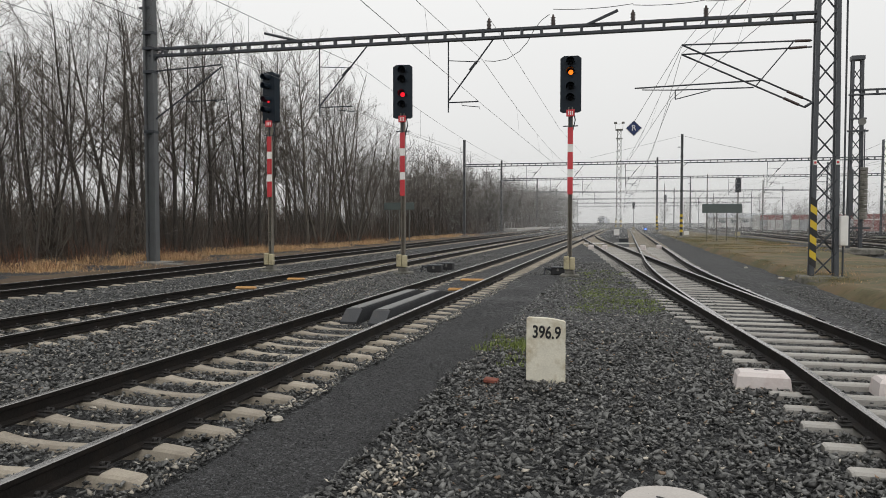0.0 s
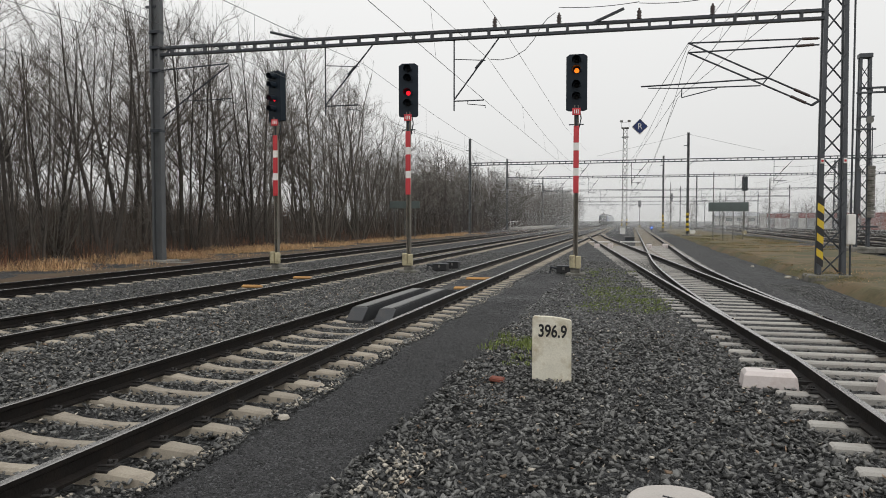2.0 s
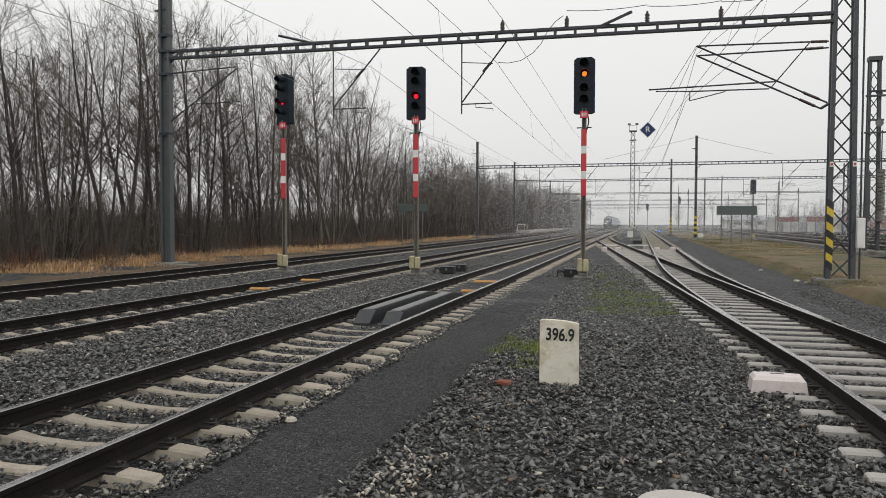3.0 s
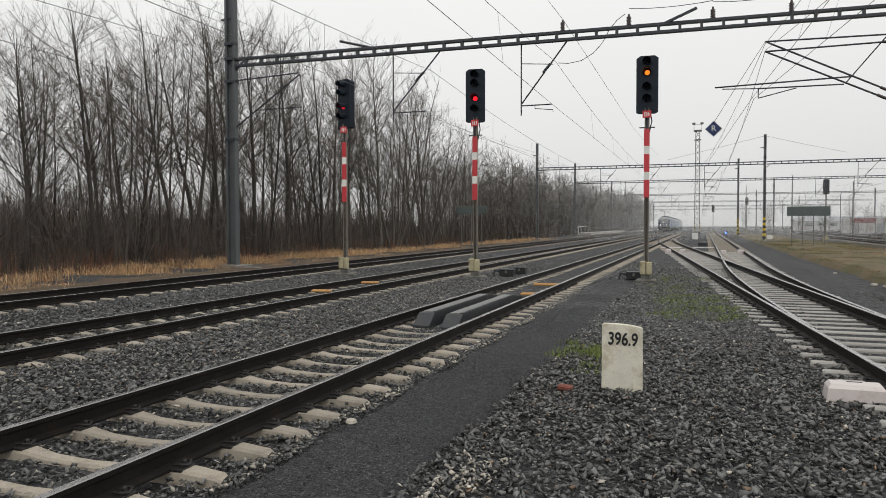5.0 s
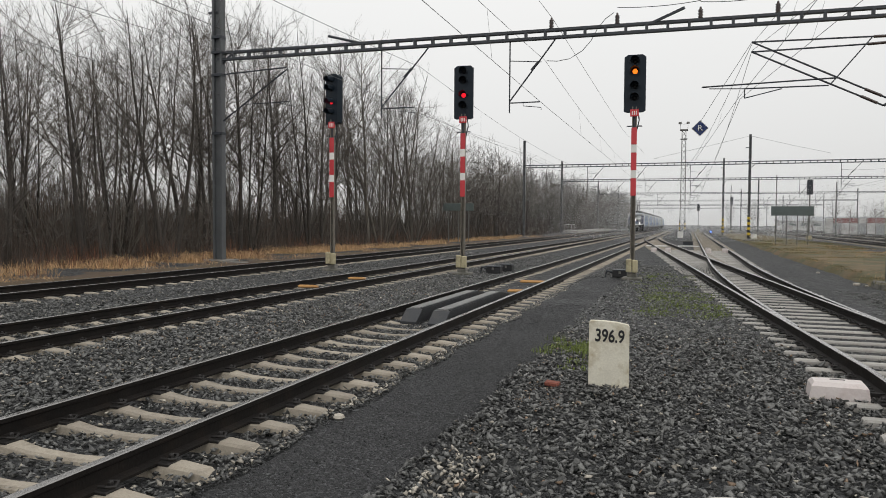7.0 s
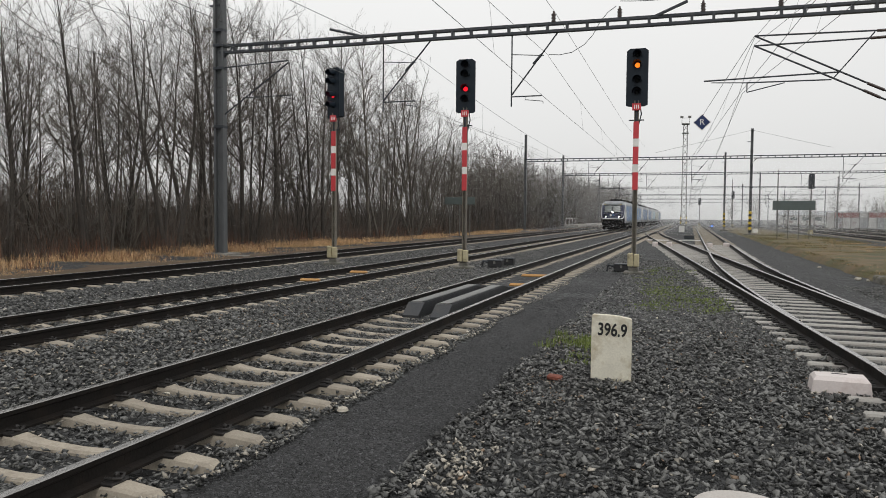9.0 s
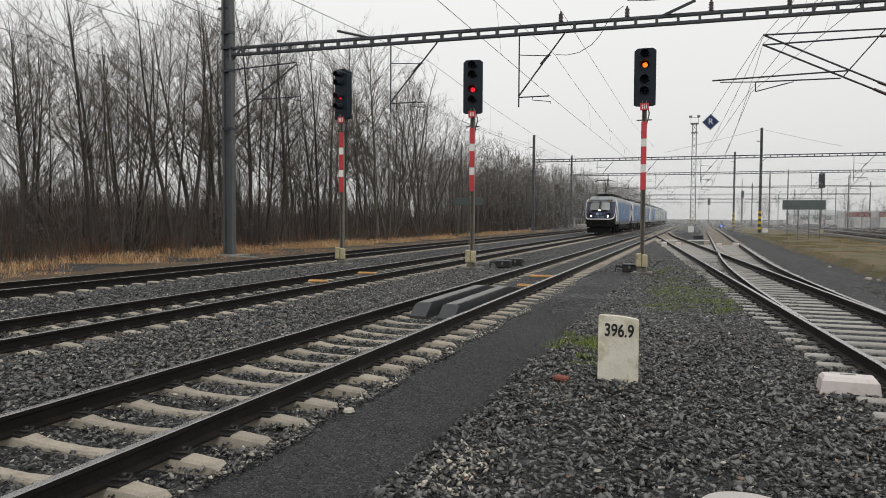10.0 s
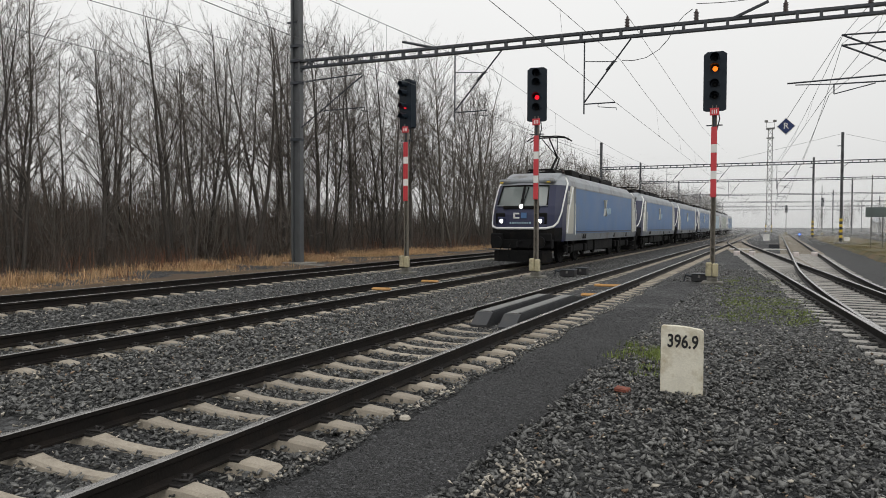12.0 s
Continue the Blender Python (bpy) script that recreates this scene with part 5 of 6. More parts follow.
def tree_shapes(rng, height, stems, limbs, branches, twigs, low, spread, lean, girth, thick, bend, cheap):
    """A bare winter tree: trunks and limbs in one shape, branches and tapering twigs in another."""
    wood, fine = Shape(), Shape()

    def grow(p, d, length, r, n, sides, shape, wob, up, tip):
        pts, rs, q, dd = [p.copy()], [r], p.copy(), d.normalized()
        for k in range(n):
            dd = (dd + Vector((rng.gauss(0, wob), rng.gauss(0, wob), up + rng.gauss(0, wob * 0.4)))).normalized()
            q = q + dd * (length / n)
            pts.append(q.copy())
            rs.append(r + (tip - r) * ((k + 1) / n) ** 0.85)
        shape.tube(pts, rs, sides, caps=False)
        return pts, rs

    def spot(pts, rs, u):
        f = u * (len(pts) - 1)
        i = min(int(f), len(pts) - 2)
        return pts[i].lerp(pts[i + 1], f - i), (pts[i + 1] - pts[i]).normalized(), rs[i] + (rs[i + 1] - rs[i]) * (f - i)

    mains, arms, rods = [], [], []
    for s in range(stems):
        a = 6.28 * s / stems + rng.uniform(-0.5, 0.5)
        tilt = lean * rng.uniform(0.35, 1.2) if stems > 1 else rng.uniform(0, 0.04)
        h = height * (rng.uniform(0.72, 0.97) if s else 0.95)
        foot = Vector((0.22 * math.cos(a), 0.22 * math.sin(a), -0.25)) * (1 if stems > 1 else 0.3)
        foot.z = -0.25
        mains.append(grow(foot, Vector((tilt * math.cos(a), tilt * math.sin(a), 1)), h, girth * height * rng.uniform(0.75, 1.1), 11, 6, wood, bend, 0.04, 0.012))
    for j in range(limbs):
        pts, rs = mains[j % stems]
        u = low + (0.93 - low) * rng.random() ** 0.8
        p, d, r = spot(pts, rs, u)
        ln = height * spread * rng.uniform(0.6, 1.35) * (1.1 - u) ** 0.6
        arms.append(grow(p, side_way(rng, d, rng.uniform(0.5, 1.15)), ln, r * rng.uniform(0.3, 0.5), 4 if cheap else 6, 3 if cheap else 4, wood, 0.11, 0.06, 0.006))
    weights = [(a[0][0] - a[0][-1]).length for a in arms]
    for pts, rs in rng.choices(arms, weights, k=branches) + [rng.choice(mains) for _ in range(branches // 6)]:
        p, d, r = spot(pts, rs, rng.uniform(0.18, 0.97))
        rods.append(grow(p, side_way(rng, d, rng.uniform(0.35, 0.8)), height * rng.uniform(0.06, 0.16), max(min(r * 0.5, 0.018), 0.0055 * thick), 1 if cheap else 2, 3, fine, 0.11, 0.07, 0.004 * thick))
    for pts, rs in rng.choices(rods, k=int(twigs * 0.8)) + rng.choices(arms, k=int(twigs * 0.2)):
        p, d, r = spot(pts, rs, rng.uniform(0.1, 1.0))
        d = side_way(rng, d, rng.uniform(0.2, 0.75))
        d.z += 0.12
        a = d.orthogonal().normalized() * rng.uniform(0.003, 0.005) * thick
        b = d.cross(a).normalized() * a.length
        q = p + d * height * rng.uniform(0.025, 0.075)
        fine.add([p + a, p - a * 0.5 + b * 0.87, p - a * 0.5 - b * 0.87, q], [(0, 1, 3), (1, 2, 3), (2, 0, 3)])
    return wood, fine


def tree_proto(seed, height, bark, name="bare_tree", stems=1, limbs=30, branches=200, twigs=1300, low=0.2, spread=0.34, lean=0.14, girth=0.0085, thick=1.0, bend=0.03, cheap=False):
    wood, fine = tree_shapes(random.Random(seed), height, stems, limbs, branches, twigs, low, spread, lean, girth, thick, bend, cheap)
    t = thing(name, pose(0, 0, 0), "", "tree", "trees of the wood")
    part("trunk", wood, bark, t, smooth=True)
    part("crown", fine, M_TWIG_HAZED, t)
    return t


# slender and upright, clumped, and spreading kinds, all about 10 m high
PROTOS = [tree_proto(11, 10.0, M_BARK, limbs=34, girth=0.0105), tree_proto(12, 10.0, M_BARK, stems=3, limbs=48, low=0.22, girth=0.007, branches=240),
          tree_proto(13, 10.0, M_BARK, stems=2, limbs=40, spread=0.3, lean=0.1, girth=0.0085), tree_proto(14, 10.0, M_BARK2, stems=5, limbs=60, low=0.2, lean=0.34, spread=0.36, girth=0.008, branches=280, twigs=1700, bend=0.05),
          tree_proto(15, 10.0, M_BARK, stems=2, limbs=40, spread=0.4, lean=0.2, girth=0.0115, low=0.3, bend=0.045), tree_proto(16, 10.0, M_BARK2, limbs=44, spread=0.42, low=0.16, girth=0.012, bend=0.04, twigs=1600)]
SHRUBS = [tree_proto(41, 4.6, M_BARK, "bare_shrub", stems=8, limbs=34, branches=130, twigs=520, low=0.1, spread=0.4, lean=0.4, girth=0.006, bend=0.08, cheap=True),
          tree_proto(42, 3.4, M_BARK2, "bare_shrub", stems=9, limbs=34, branches=130, twigs=520, low=0.08, spread=0.45, lean=0.5, girth=0.006, bend=0.09, cheap=True),
          tree_proto(43, 6.0, M_BARK, "bare_shrub", stems=7, limbs=36, branches=140, twigs=560, low=0.12, spread=0.38, lean=0.3, girth=0.006, bend=0.06, cheap=True)]
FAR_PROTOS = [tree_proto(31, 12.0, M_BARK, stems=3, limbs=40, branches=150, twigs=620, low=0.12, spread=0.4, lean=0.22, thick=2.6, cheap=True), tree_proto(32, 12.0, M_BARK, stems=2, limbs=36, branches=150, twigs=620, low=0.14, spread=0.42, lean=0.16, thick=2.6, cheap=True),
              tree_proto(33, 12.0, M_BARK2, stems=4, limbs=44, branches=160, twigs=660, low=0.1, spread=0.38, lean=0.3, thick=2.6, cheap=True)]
TREE_LABELS = ["tall slender bare tree in winter at the wood's edge", "bare tree with three dark stems and fine twigs", "dark bare tree with two upright stems",
               "bushy bare tree with five leaning grey-brown stems", "dark bare tree with two heavy forked limbs", "pale barked bare tree with a broad fine crown"]
rng = random.Random(77)
used = set()


def plant(protos, k, x, y, s, label, group="trees of the wood"):
    src = protos[k]
    m = pose(x, y, 0.08, rng.uniform(-2, 2), rng.uniform(-2, 2), rng.uniform(0, 360))
    if src.name not in used:
        used.add(src.name)
        src.matrix_basis = m
        t = src
    else:
        t = copy_thing(src, m)
    t.scale = (s, s, s)
    tagged(t, label, "tree", group)
    return t


def wood_height(y):
    """Height of the wood's crowns along the line: lower by the near end and at a gap, high between."""
    stops = ((-10, 9.2), (18, 9.8), (27, 11.2), (36, 13.6), (50, 14.0), (62, 12.4), (70, 9.0), (77, 7.5), (83, 11.6), (100, 11.6), (140, 12.0), (170, 12.6), (250, 14), (300, 15), (340, 12))
    for (a, p), (b, q) in zip(stops, stops[1:]):
        if y <= b:
            return p + (q - p) * max(0, y - a) / (b - a)
    return stops[-1][1]


y = -3.0
while y < 70:
    for x, sp in ((-21.5, 0.9), (-26.0, 1.8)):
        k = rng.choice((0, 0, 1, 1, 2, 4, 4, 2, 5) if y < 44 else (3, 3, 5, 5, 4, 1))
        yy = y + rng.uniform(-1.2, 1.2)
        plant(PROTOS, k, x + rng.uniform(-sp, sp), yy, wood_height(yy) / 10 * rng.uniform(0.82, 1.06), TREE_LABELS[k])
    for x, sp in ((-21.9, 0.7), (-24.0, 1.0))[:1 + (int(y * 10) % 3 != 0)]:
        k = rng.randrange(3)
        plant(SHRUBS, k, x + rng.uniform(-sp, sp), y + rng.uniform(-1.2, 1.2), rng.uniform(0.75, 1.15), "tangled brown bare shrub at the wood's edge", "shrubs of the wood")
    for xd in (-36.0,)[:int(y * 10) % 3]:
        plant(FAR_PROTOS, rng.randrange(3), xd + rng.uniform(-2, 2), y - 6 + rng.uniform(-1, 1), wood_height(y) / 12 * rng.uniform(0.85, 1.0), "bare tree deep in the wood")
    y += 2.3 if y < 44 else 3.1
y = 70.0
while y < 335:
    for x in (-22, -25.5, -30.0) if y < 150 else (-22, -26.5):
        k = rng.randrange(3)
        yy = y + rng.uniform(-2, 2)
        plant(FAR_PROTOS, k, x + rng.uniform(-1.5, 1.5), yy, wood_height(yy) / 12 * rng.uniform(0.84, 1.06), "distant bare tree in the hazy wood")
    if y < 160:
        plant(SHRUBS, 2, -21.3, y + 1, rng.uniform(0.8, 1.1), "distant brown bare shrub", "shrubs of the wood")
    y += 3.6 if y < 150 else 5.5
for x, y, s in ((32, 186, 0.8), (36, 190, 0.6), (41, 186, 0.7), (45, 175, 0.75), (50, 172, 0.8), (56, 170, 0.9), (62, 168, 0.85), (70, 168, 0.95), (39, 176, 0.55), (48, 182, 0.9), (54, 150, 0.7), (58, 145, 0.75),
                (63, 142, 0.8), (27, 230, 0.8), (33, 236, 0.85), (21, 260, 0.9), (15, 300, 0.9), (24, 290, 0.9), (68, 140, 0.8), (75, 150, 0.9), (29, 195, 0.45), (34, 180, 0.5), (38, 183, 0.6), (43, 178, 0.6), (47, 171, 0.55), (52, 166, 0.65), (57, 160, 0.7), (61, 155, 0.7), (66, 150, 0.8), (71, 145, 0.8), (50, 160, 0.5), (55, 156, 0.6)):
    plant(FAR_PROTOS, rng.randrange(3), x, y, s, "distant bare tree behind the yard wall", "trees behind the yard")


# ---- undergrowth and grass ----
def blades(name, zones, material, label, seed, category="grass", stem=False):
    """Thin upright blades or stems over rectangles (x0, x1, y0, y1, per square metre, shortest, longest, width, lean, base)."""
    g = np.random.default_rng(seed)
    vs, fs, k = [], [], 0
    for x0, x1, y0, y1, dens, a, b, w, lean, z, clump in zones:
        n = int((x1 - x0) * (y1 - y0) * dens)
        if clump:
            nc = max(3, n // 48)
            cx, cy, ch = g.uniform(x0, x1, nc * 2), g.uniform(y0, y1, nc * 2), g.uniform(0.3, 1.0, nc * 2)
            keep = (y1 - y0 < 10) | (np.sin(cy * 1.1 + 2.5 * np.sin(cy * 0.31 + cx * 0.4)) + g.normal(0, 0.6, nc * 2) > 0.0)
            cx, cy, ch = cx[keep], cy[keep], ch[keep]
            nc = len(cx)
            pick = g.integers(0, nc, n)
            xs, ys, hs = cx[pick] + g.normal(0, clump, n), cy[pick] + g.normal(0, clump, n), ch[pick]
        else:
            xs, ys, hs = g.uniform(x0, x1, n), g.uniform(y0, y1, n), np.ones(n)
        h = (a + (b - a) * g.random(n) ** 1.5) * hs
        th, ln, la = g.uniform(0, 6.283, n), g.normal(0, lean, n) * h, g.uniform(0, 6.283, n)
        wx, wy = np.cos(th) * w, np.sin(th) * w
        lx, ly = np.cos(la) * ln, np.sin(la) * ln
        zz = np.full(n, z)
        p = np.stack([np.stack([xs - wx, ys - wy, zz], -1), np.stack([xs + wx, ys + wy, zz], -1),
                      np.stack([xs + lx * 0.35 + wx * 0.8, ys + ly * 0.35 + wy * 0.8, zz + h * 0.55], -1), np.stack([xs + lx * 0.35 - wx * 0.8, ys + ly * 0.35 - wy * 0.8, zz + h * 0.55], -1),
                      np.stack([xs + lx, ys + ly, zz + h * (1 - 0.3 * np.abs(ln / h))], -1)], 1)
        vs.append(p.reshape(-1, 3))
        base = (np.arange(n) * 5)[:, None] + k
        fs.append(np.concatenate([base + np.array([[0, 1, 2]]), base + np.array([[0, 2, 3]]), base + np.array([[3, 2, 4]])]))
        k += n * 5
    v, f = np.concatenate(vs), np.concatenate(fs)
    me = bpy.data.meshes.new(name)
    me.vertices.add(len(v))
    me.vertices.foreach_set("co", v.ravel())
    me.loops.add(f.size)
    me.loops.foreach_set("vertex_index", f.ravel())
    me.polygons.add(len(f))
    me.polygons.foreach_set("loop_start", np.arange(0, f.size, 3))
    me.update(calc_edges=True)
    me.materials.append(material)
    return tagged(new(name, me), label, category, kind="stuff")


blades("dry_grass", [(-20.8, -18.2, 2, 40, 340, 0.12, 0.62, 0.007, 1.0, 0.08, 0.3), (-19.2, -17.0, 2, 40, 130, 0.05, 0.28, 0.006, 1.2, 0.08, 0.28), (-20.6, -17.6, 40, 90, 90, 0.15, 0.5, 0.011, 0.9, 0.08, 0.3)], M_DRY, "tufts of dry orange-brown grass along the wood", 21)
blades("brown_weeds", [(-20.9, -17.6, 2, 30, 50, 0.1, 0.7, 0.005, 0.8, 0.08, 0.25), (-21.4, -20.2, 0, 60, 80, 0.3, 1.5, 0.005, 0.5, 0.08, 0.3)], M_RUSTLEAF, "withered brown weeds and brambles along the wood", 29, "weeds")
blades("undergrowth", [(-21.0, -19.3, -6, 60, 14, 0.4, 1.3, 0.008, 0.35, 0.06, 0.3), (-25, -21, -6, 80, 24, 0.8, 3.2, 0.007, 0.75, 0.05, 0.35), (-30, -24, -6, 80, 12, 1.5, 4.6, 0.011, 0.35, 0.05, 0.5), (-52, -30, -10, 90, 12, 2.0, 6.5, 0.018, 0.25, 0.05, 0.5),
                       (-22.6, -20.0, -6, 70, 45, 0.4, 1.9, 0.006, 0.5, 0.05, 0.22), (-27, -22, -6, 45, 22, 1.0, 4.2, 0.007, 0.75, 0.05, 0.5), (-38, -27, -8, 45, 26, 2.0, 6.8, 0.012, 0.6, 0.05, 0.6), (-52, -38, -12, 34, 18, 3.0, 7.5, 0.02, 0.4, 0.05, 0.8),
                       (-24, -20.2, 70, 200, 7, 0.8, 3.5, 0.025, 0.2, 0.05, 0.4), (-34, -24, 70, 220, 2.5, 1.5, 4.5, 0.035, 0.2, 0.05, 0.5)],
       M_BRUSH, "dense brown undergrowth of bare stems and brambles", 22, "undergrowth")
# Far saplings take the same haze-lightened twig colour.
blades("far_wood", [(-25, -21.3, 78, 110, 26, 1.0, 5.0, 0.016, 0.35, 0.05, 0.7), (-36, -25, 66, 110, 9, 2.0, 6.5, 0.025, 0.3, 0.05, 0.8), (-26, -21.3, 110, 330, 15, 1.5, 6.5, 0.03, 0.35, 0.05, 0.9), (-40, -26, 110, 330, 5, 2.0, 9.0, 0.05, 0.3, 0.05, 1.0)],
       M_TWIG_HAZED, "hazy mass of bare saplings in the distant wood", 27, "woodland")
blades("bramble_leaves", [(-21.0, -20.0, -4, 40, 5, 0.3, 1.0, 0.02, 0.6, 0.1, 0.25)], M_RUSTLEAF, "withered russet leaves on brambles at the wood's edge", 28, "leaves")
blades("green_tufts", [(-1.9, -1.0, 9.7, 10.9, 900, 0.04, 0.14, 0.006, 0.6, -0.02, 0.07), (-1.45, -0.95, 8.5, 9.6, 600, 0.03, 0.1, 0.006, 0.6, -0.02, 0.06), (-0.9, 0.75, 14.4, 19.5, 380, 0.03, 0.08, 0.009, 0.8, -0.02, 0.16),
                       (-1.5, 0.3, 20, 27, 90, 0.03, 0.08, 0.01, 0.8, -0.02, 0.14)],
       M_GREEN, "small tufts of green grass growing through the ballast", 23)
blades("bank_grass", [(5.9, 9, 18, 30, 260, 0.02, 0.09, 0.005, 0.9, -0.06, 0.3), (6.0, 11, 30, 45, 150, 0.03, 0.1, 0.007, 0.9, 0.03, 0.35), (5.8, 13, 45, 90, 60, 0.03, 0.12, 0.014, 0.8, 0.05, 0.4)], M_OLIVE, "short yellow-green winter grass on the bank", 24)
blades("bank_dry_grass", [(6.2, 10, 22, 44, 60, 0.03, 0.1, 0.006, 1.0, 0.02, 0.5), (7, 12, 44, 70, 25, 0.04, 0.12, 0.012, 1.0, 0.05, 0.6)], M_DRY, "dry straw-coloured grass on the bank", 25)
for x, y, sz in ((5.35, 27.2, 0.1), (5.5, 27.6, 0.07), (5.6, 26.9, 0.06), (5.2, 33.5, 0.08)):
    rk = thing("pale_stone", pose(x, y, -0.25, 10, 5, 40 * y), "pale stone at the foot of the earth bank", "stone")
    part("stone", Shape().lathe((0, 0, 0), [(sz * 0.6, -0.02), (sz, 0.3 * sz), (sz * 0.8, 0.7 * sz), (sz * 0.25, 0.9 * sz)], 7), M_STONE_PALE, rk)


# ---- boards, far signals, poles, buildings ----
def board(x, y, w, z0, h, legs, label, turn=0.0):
    t = thing("notice_board", pose(x, y, 0, 0, 0, turn), label, "board")
    part("panel", Shape().box((0, 0, z0 + h / 2), (w, 0.06, h), bev=0.01), M_BOARD, t)
    for k in range(int(h / 0.16)):
        part("slat", Shape().box((0, -0.045, z0 + 0.08 + 0.16 * k), (w, 0.03, 0.1)), M_BOARD, t)
    for k in range(legs):
        lx = -w / 2 + w * (k + 0.5) / legs
        part("leg", Shape().tube([(lx, 0.06, -0.1), (lx, 0.06, z0 + h)], 0.04, 6), M_GALV, t)
    return t


board(8.5, 68, 3.3, 2.55, 0.8, 4, "grey-green notice board on four legs seen from behind")
board(-17.9, 57.5, 2.6, 2.75, 0.6, 3, "grey slatted board on three posts by the wood")


def small_signal(x, y, ztop, label):
    t = thing("railway_signal", pose(x, y, 0), label, "signal", "far signals")
    part("post", Shape().tube([(0, 0, -0.1), (0, 0, ztop - 1.0)], 0.07, 8), M_GALV, t)
    part("head", Shape().prism([(-0.3, 0), (-0.3, 1.5), (-0.2, 1.62), (0.2, 1.62), (0.3, 1.5), (0.3, 0)], -0.1, 0.1, m=pose(0, 0, ztop - 1.6, 90)), M_STEEL_D, t)
    part("cable_box", Shape().box((0, -0.15, 0.4), (0.5, 0.2, 0.45), bev=0.03), M_BEIGE, t)


small_signal(12.7, 88, 6.7, "distant signal seen from behind on a grey post")
small_signal(2.6, 178, 6.5, "distant dark signal on a thin post")
small_signal(9.0, 165, 7.6, "distant dark signal on a thin post")


def floodlight_mast(x, y, h):
    t = thing("floodlight_mast", pose(x, y, 0), "tall lattice floodlight mast between the tracks", "mast")
    for sx in (-1, 1):
        for sy in (-1, 1):
            part("leg", Shape().bar((sx * 0.5, sy * 0.5, 0), (sx * 0.36, sy * 0.36, h), 0.13, 0.13), M_GALV, t)
    b = Shape()
    for k in range(int(h / 1.2)):
        z = 1.2 * k
        sd = 1 if k % 2 else -1
        w = 0.5 - 0.14 * z / h
        b.bar((-w * sd, -w, z), (w * sd, -w, z + 1.2), 0.06, 0.08)
        b.bar((w * sd, w, z), (-w * sd, w, z + 1.2), 0.06, 0.08)
    part("bracing", b, M_GALV, t)
    part("platform", Shape().box((0, 0, h), (1.5, 1.4, 0.2)).box((0, -0.7, h + 1.1), (1.5, 0.06, 0.06)).box((-0.72, 0, h + 0.55), (0.06, 1.4, 1.1)).box((0.72, 0, h + 0.55), (0.06, 1.4, 1.1)).box((0, 0, h - 1.8), (1.3, 1.2, 0.12)), M_GALV, t)
    for sx in (-1, 1):
        part("floodlight", Shape().box((sx * 0.75, -0.5, h + 1.35), (0.6, 0.35, 0.4), bev=0.05), M_GALV, t)
    for k in range(5):
        for sx in (-1, 1):
            part("warning_band", Shape().box((sx * 0.5, -0.59, 0.5 + 0.45 * k), (0.2, 0.05, 0.45)), M_YELLOW if k % 2 else M_STRIPE_K, t)


floodlight_mast(-0.75, 153, 20.5)


def striped_foot(x, y):
    t = thing("warning_sleeve", pose(x, y, 0), "black and yellow warning bands round a pole foot", "warning bands", "warning sleeves")
    for k in range(8):
        part("band", Shape().box((0, 0, 0.5 + 0.28 * k), (0.29, 0.29, 0.275)), M_YELLOW if k % 2 else M_STRIPE_K, t)


striped_foot(6.3, 84)
striped_foot(5.0, 113)


def lone_pole(x, y, h, label="thin distant steel pole"):
    t = thing("steel_pole", pose(x, y, 0), label, "pole", "distant poles")
    part("shaft", Shape().tube([(0, 0, -0.1), (0, 0, h)], [0.16, 0.09], 8), M_GALV, t)
    part("cap", Shape().tube([(0, 0, h), (0, 0, h + 0.08)], 0.11, 8), M_GALV, t)


for x, y, h in ((16, 150, 11), (24, 138, 9), (11, 205, 12)):
    lone_pole(x, y, h)
bl = thing("ground_light", pose(4.2, 140, 0), "small blue shunting light on the ground", "light")
part("case", Shape().box((0, 0.2, 0.35), (0.5, 0.3, 0.7), bev=0.05), M_STEEL_D, bl)
part("lens", Shape().lathe((0, 0, 0), [(0.16, 0), (0.16, 0.03), (0.05, 0.06)], 12, m=pose(0, 0.05, 0.45, 90)), LAMP_BLUE, bl, "glowing blue lens")


def point_lever(x, y, turn=0):
    t = thing("point_box", pose(x, y, 0, 0, 0, turn), "small grey box of a point heater between the rails", "box", "point boxes")
    part("body", Shape().box((0, 0, 0.1), (0.34, 0.6, 0.34), bev=0.05), M_BOXW, t)
    part("cap", Shape().box((0, 0, 0.285), (0.28, 0.5, 0.05), bev=0.02), M_GALV, t)


for x, y in ((-1.95, 48.0), (-1.1, 48.5), (1.3, 48), (2.3, 48.5)):
    point_lever(x, y)
for x, y, w, h, mt, lb in ((-0.7, 98, 0.7, 0.85, M_WHITE, "white relay cabinet beside the tracks"), (0.15, 66, 0.8, 0.28, M_STEEL_D, "low dark equipment box beside the tracks"), (8.0, 98, 0.6, 0.6, M_WHITE, "white equipment cabinet by the yard")):
    t = thing("relay_cabinet", pose(x, y, 0), lb, "cabinet")
    part("body", Shape().box((0, 0, h / 2), (w, 0.5, h), bev=0.03), mt, t)
    part("roof", Shape().box((0, 0, h + 0.03), (w + 0.1, 0.6, 0.06), bev=0.01), M_GALV, t)
for x, y in ((-2.2, 60), (0.2, 60.5)):
    t = thing("timber_strip", pose(x, y, 0), "pale painted timber strip across the path", "strip")
    part("strip", Shape().box((0, 0, 0.03), (1.6, 0.14, 0.08), bev=0.01), M_WHITE, t)
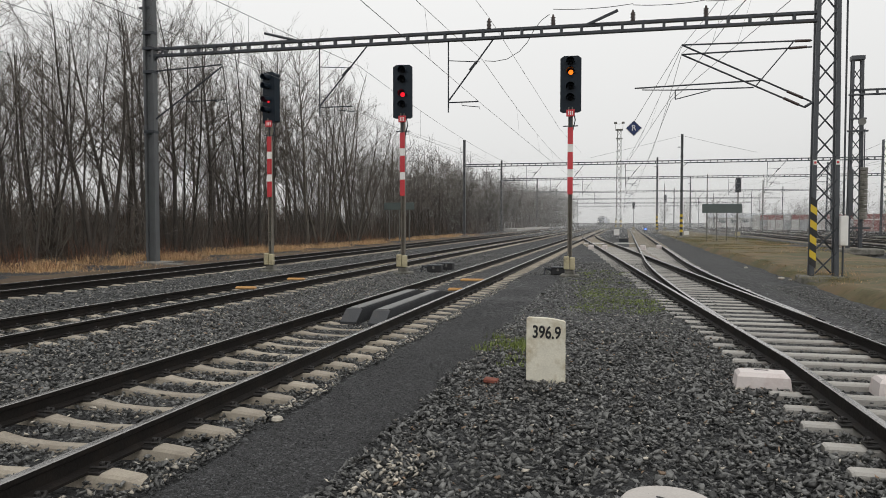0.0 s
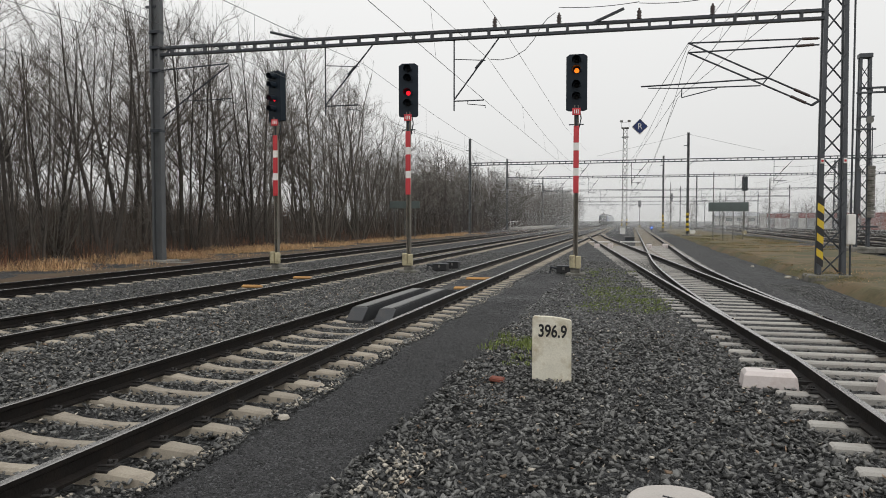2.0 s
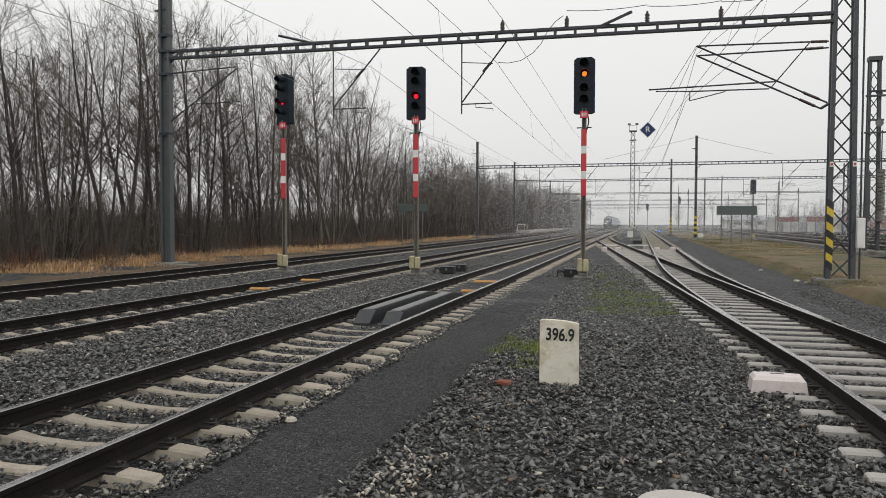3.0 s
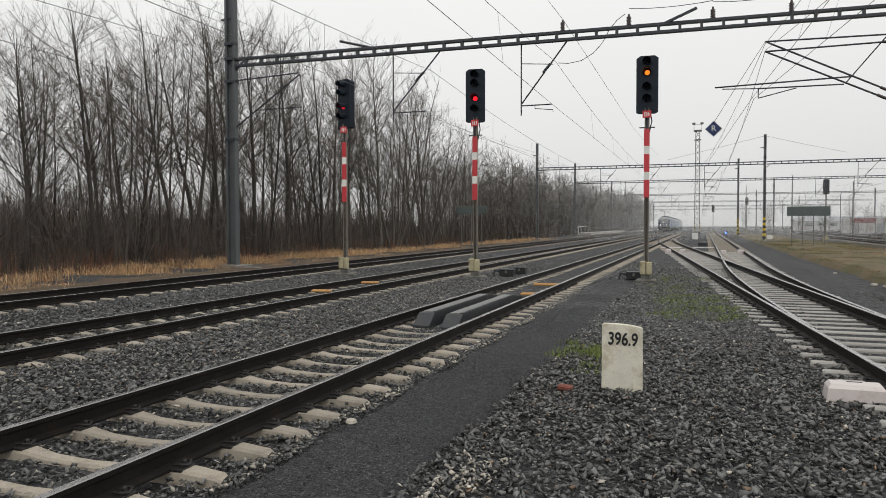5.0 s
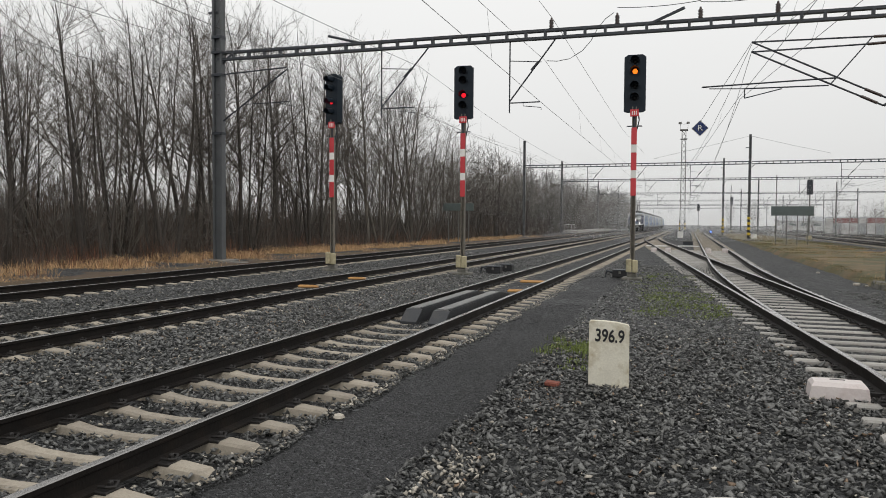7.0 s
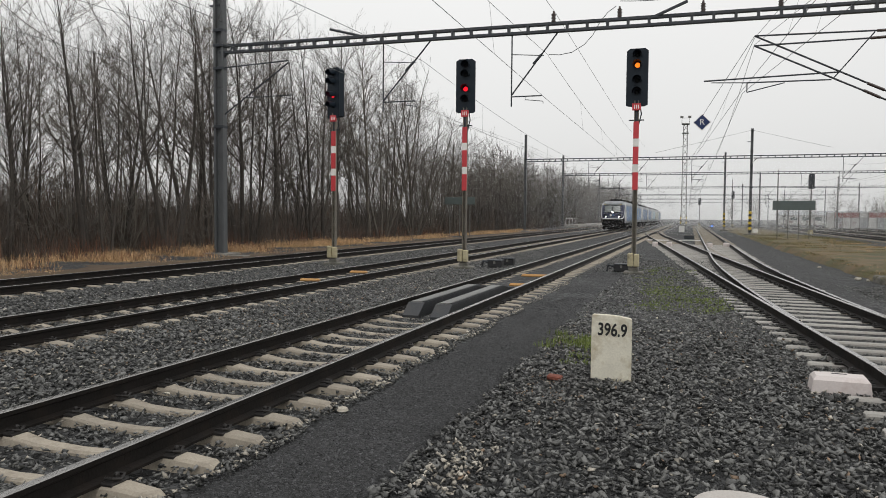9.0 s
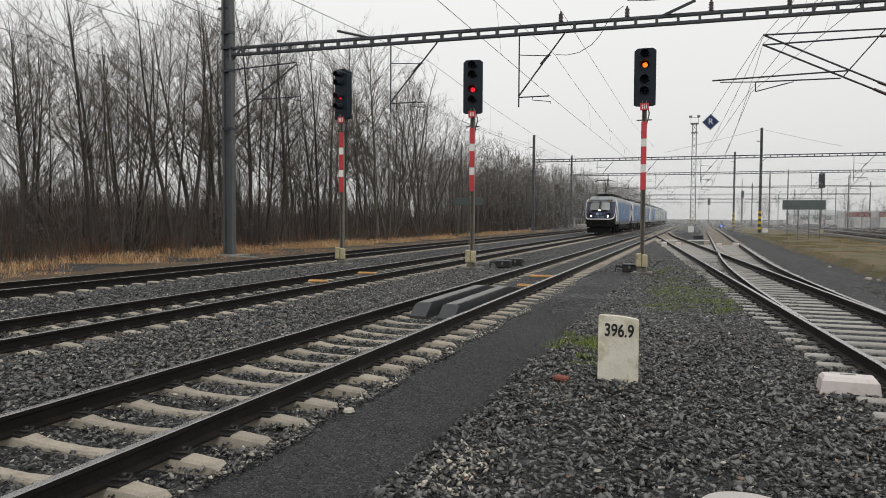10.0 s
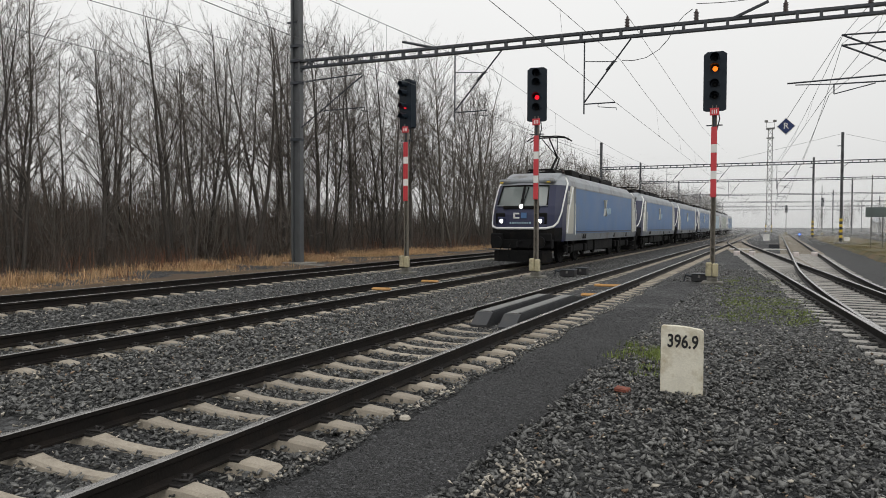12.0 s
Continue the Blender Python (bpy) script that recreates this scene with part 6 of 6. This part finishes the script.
# yard wall with faded panels
yw = thing("yard_wall", pose(28, 172, 0, 0, 0, -52), "long concrete panel wall with faded red and white paint", "wall", kind="structure")
wall_mats = [mat("wall_white", (0.5, 0.5, 0.48), 0.85, var=0.25, scale=0.8, dirt=(0.3, 0.24, 0.24), dirt_at=0.6), mat("wall_red", (0.28, 0.13, 0.12), 0.85, var=0.25, scale=0.8, dirt=(0.4, 0.36, 0.34), dirt_at=0.62), mat("wall_grey", (0.34, 0.35, 0.36), 0.85, var=0.25, scale=0.8, dirt=(0.25, 0.2, 0.2), dirt_at=0.6)]
for k in range(24):
    low = part("panel", Shape().box((1 + 2.0 * k, 0, 1.1), (1.94, 0.16, 2.2), bev=0.03), wall_mats[(0, 2, 0, 0, 2)[k % 5] if k < 12 else 1], yw)
    part("panel", Shape().box((1 + 2.0 * k, 0, 2.75), (1.94, 0.16, 1.0), bev=0.03), wall_mats[1 if k % 4 else 0], yw)
    part("post", Shape().box((2.0 * k, 0, 1.65), (0.14, 0.26, 3.4)), M_BASE, yw)
sh = thing("shed", pose(34, 285, 0), "low pale industrial shed beyond the yard", "building")
part("wall", Shape().box((14, 0, 1.6), (34, 14, 3.4)), wall_mats[0], sh)
part("roof", Shape().prism([(-7.5, 3.3), (7.5, 3.3), (0, 4.9)], -3.5, 31.5, m=pose(0, 0, 0, 90, 0, 90)), M_ROOF, sh)
for k in range(8):
    w = part("window", Shape().box((1 + 3.8 * k, -7.02, 2.1), (2.2, 0.1, 1.2)), M_STEEL, sh)
    part("pane", Shape().box((1 + 3.8 * k, -7.08, 2.1), (2.0, 0.06, 1.0)), M_GLASS, w)
pl = thing("platform_ramp", pose(-20.5, 128, 0), "end of a low platform with white handrails", "platform")
part("slab", Shape().prism([(0, 0), (2.4, 0), (2.4, 60), (0, 60)], -0.1, 0.55), M_CONC2, pl)
for k in range(4):
    part("rail_post", Shape().tube([(0.1, 1 + 4 * k, 0.5), (0.1, 1 + 4 * k, 1.6)], 0.04, 6), M_WHITE, pl)
part("handrail", Shape().tube([(0.1, 1, 1.6), (0.1, 13, 1.6)], 0.04, 6), M_WHITE, pl)


# ---- mist: fine pale droplets hanging over the far part of the line ----
def mist():
    g = np.random.default_rng(91)
    out = []
    for y0 in range(75, 340, 10):
        side = 0.52 * (y0 + 5) / 1284
        area = 0.433 * side * side
        x0, x1, h = -36.0, min(0.42 * y0 + 4, 80.0), 9.5
        n = int((0.0022 if y0 < 150 else 0.0016) * (x1 - x0) * 10 * h / (area / 2))
        c = np.stack([g.uniform(x0, x1, n), g.uniform(y0, y0 + 10, n), h * g.random(n) ** 1.1], -1)
        p = g.normal(0, 1, (n, 3, 3))
        p -= p.mean(1, keepdims=True)
        p *= side * 0.577 / np.linalg.norm(p, axis=2, keepdims=True)
        out.append((c[:, None, :] + p).reshape(-1, 3))
    v = np.concatenate(out)
    me = bpy.data.meshes.new("mist")
    me.vertices.add(len(v))
    me.vertices.foreach_set("co", v.ravel())
    me.loops.add(len(v))
    me.loops.foreach_set("vertex_index", np.arange(len(v)))
    me.polygons.add(len(v) // 3)
    me.polygons.foreach_set("loop_start", np.arange(0, len(v), 3))
    me.update(calc_edges=True)
    me.materials.append(mat("mist_droplets", (0.93, 0.94, 0.95), 0.9, var=0.02, bump=0, spec=0.0))
    return tagged(new("mist", me), "thin white winter mist over the distant tracks", "mist", kind="stuff")


mist()


# ---- movement ----
TRAIN_ROWS = [(0, 322.0), (1, 298.0), (2, 273.5), (3, 248.5), (4, 222.5), (5, 195.5), (5.5, 181.5), (6, 167.5), (6.5, 153.9), (7, 140.9), (8, 117.1), (9, 93.9), (9.5, 83.2), (10, 72.4), (10.5, 61.4), (11, 50.2), (11.5, 38.8), (12, 27.4)]


def train_y(t):
    for (a, p), (b, q) in zip(TRAIN_ROWS, TRAIN_ROWS[1:]):
        if t <= b:
            return p + (q - p) * (t - a) / (b - a)
    return TRAIN_ROWS[-1][1]


def motions():
    for i, l in enumerate(TRAIN):
        walk(l, [(t, pose(B_X, y + LOCO * i, 0.176)) for t, y in TRAIN_ROWS])
    for wheel, yc in WHEELS:
        walk(wheel, [(k / 30, pose(0, yc, 0.625, math.degrees((322.0 - train_y(k / 30)) / 0.625), 0, 0)) for k in range(361)])


motions()
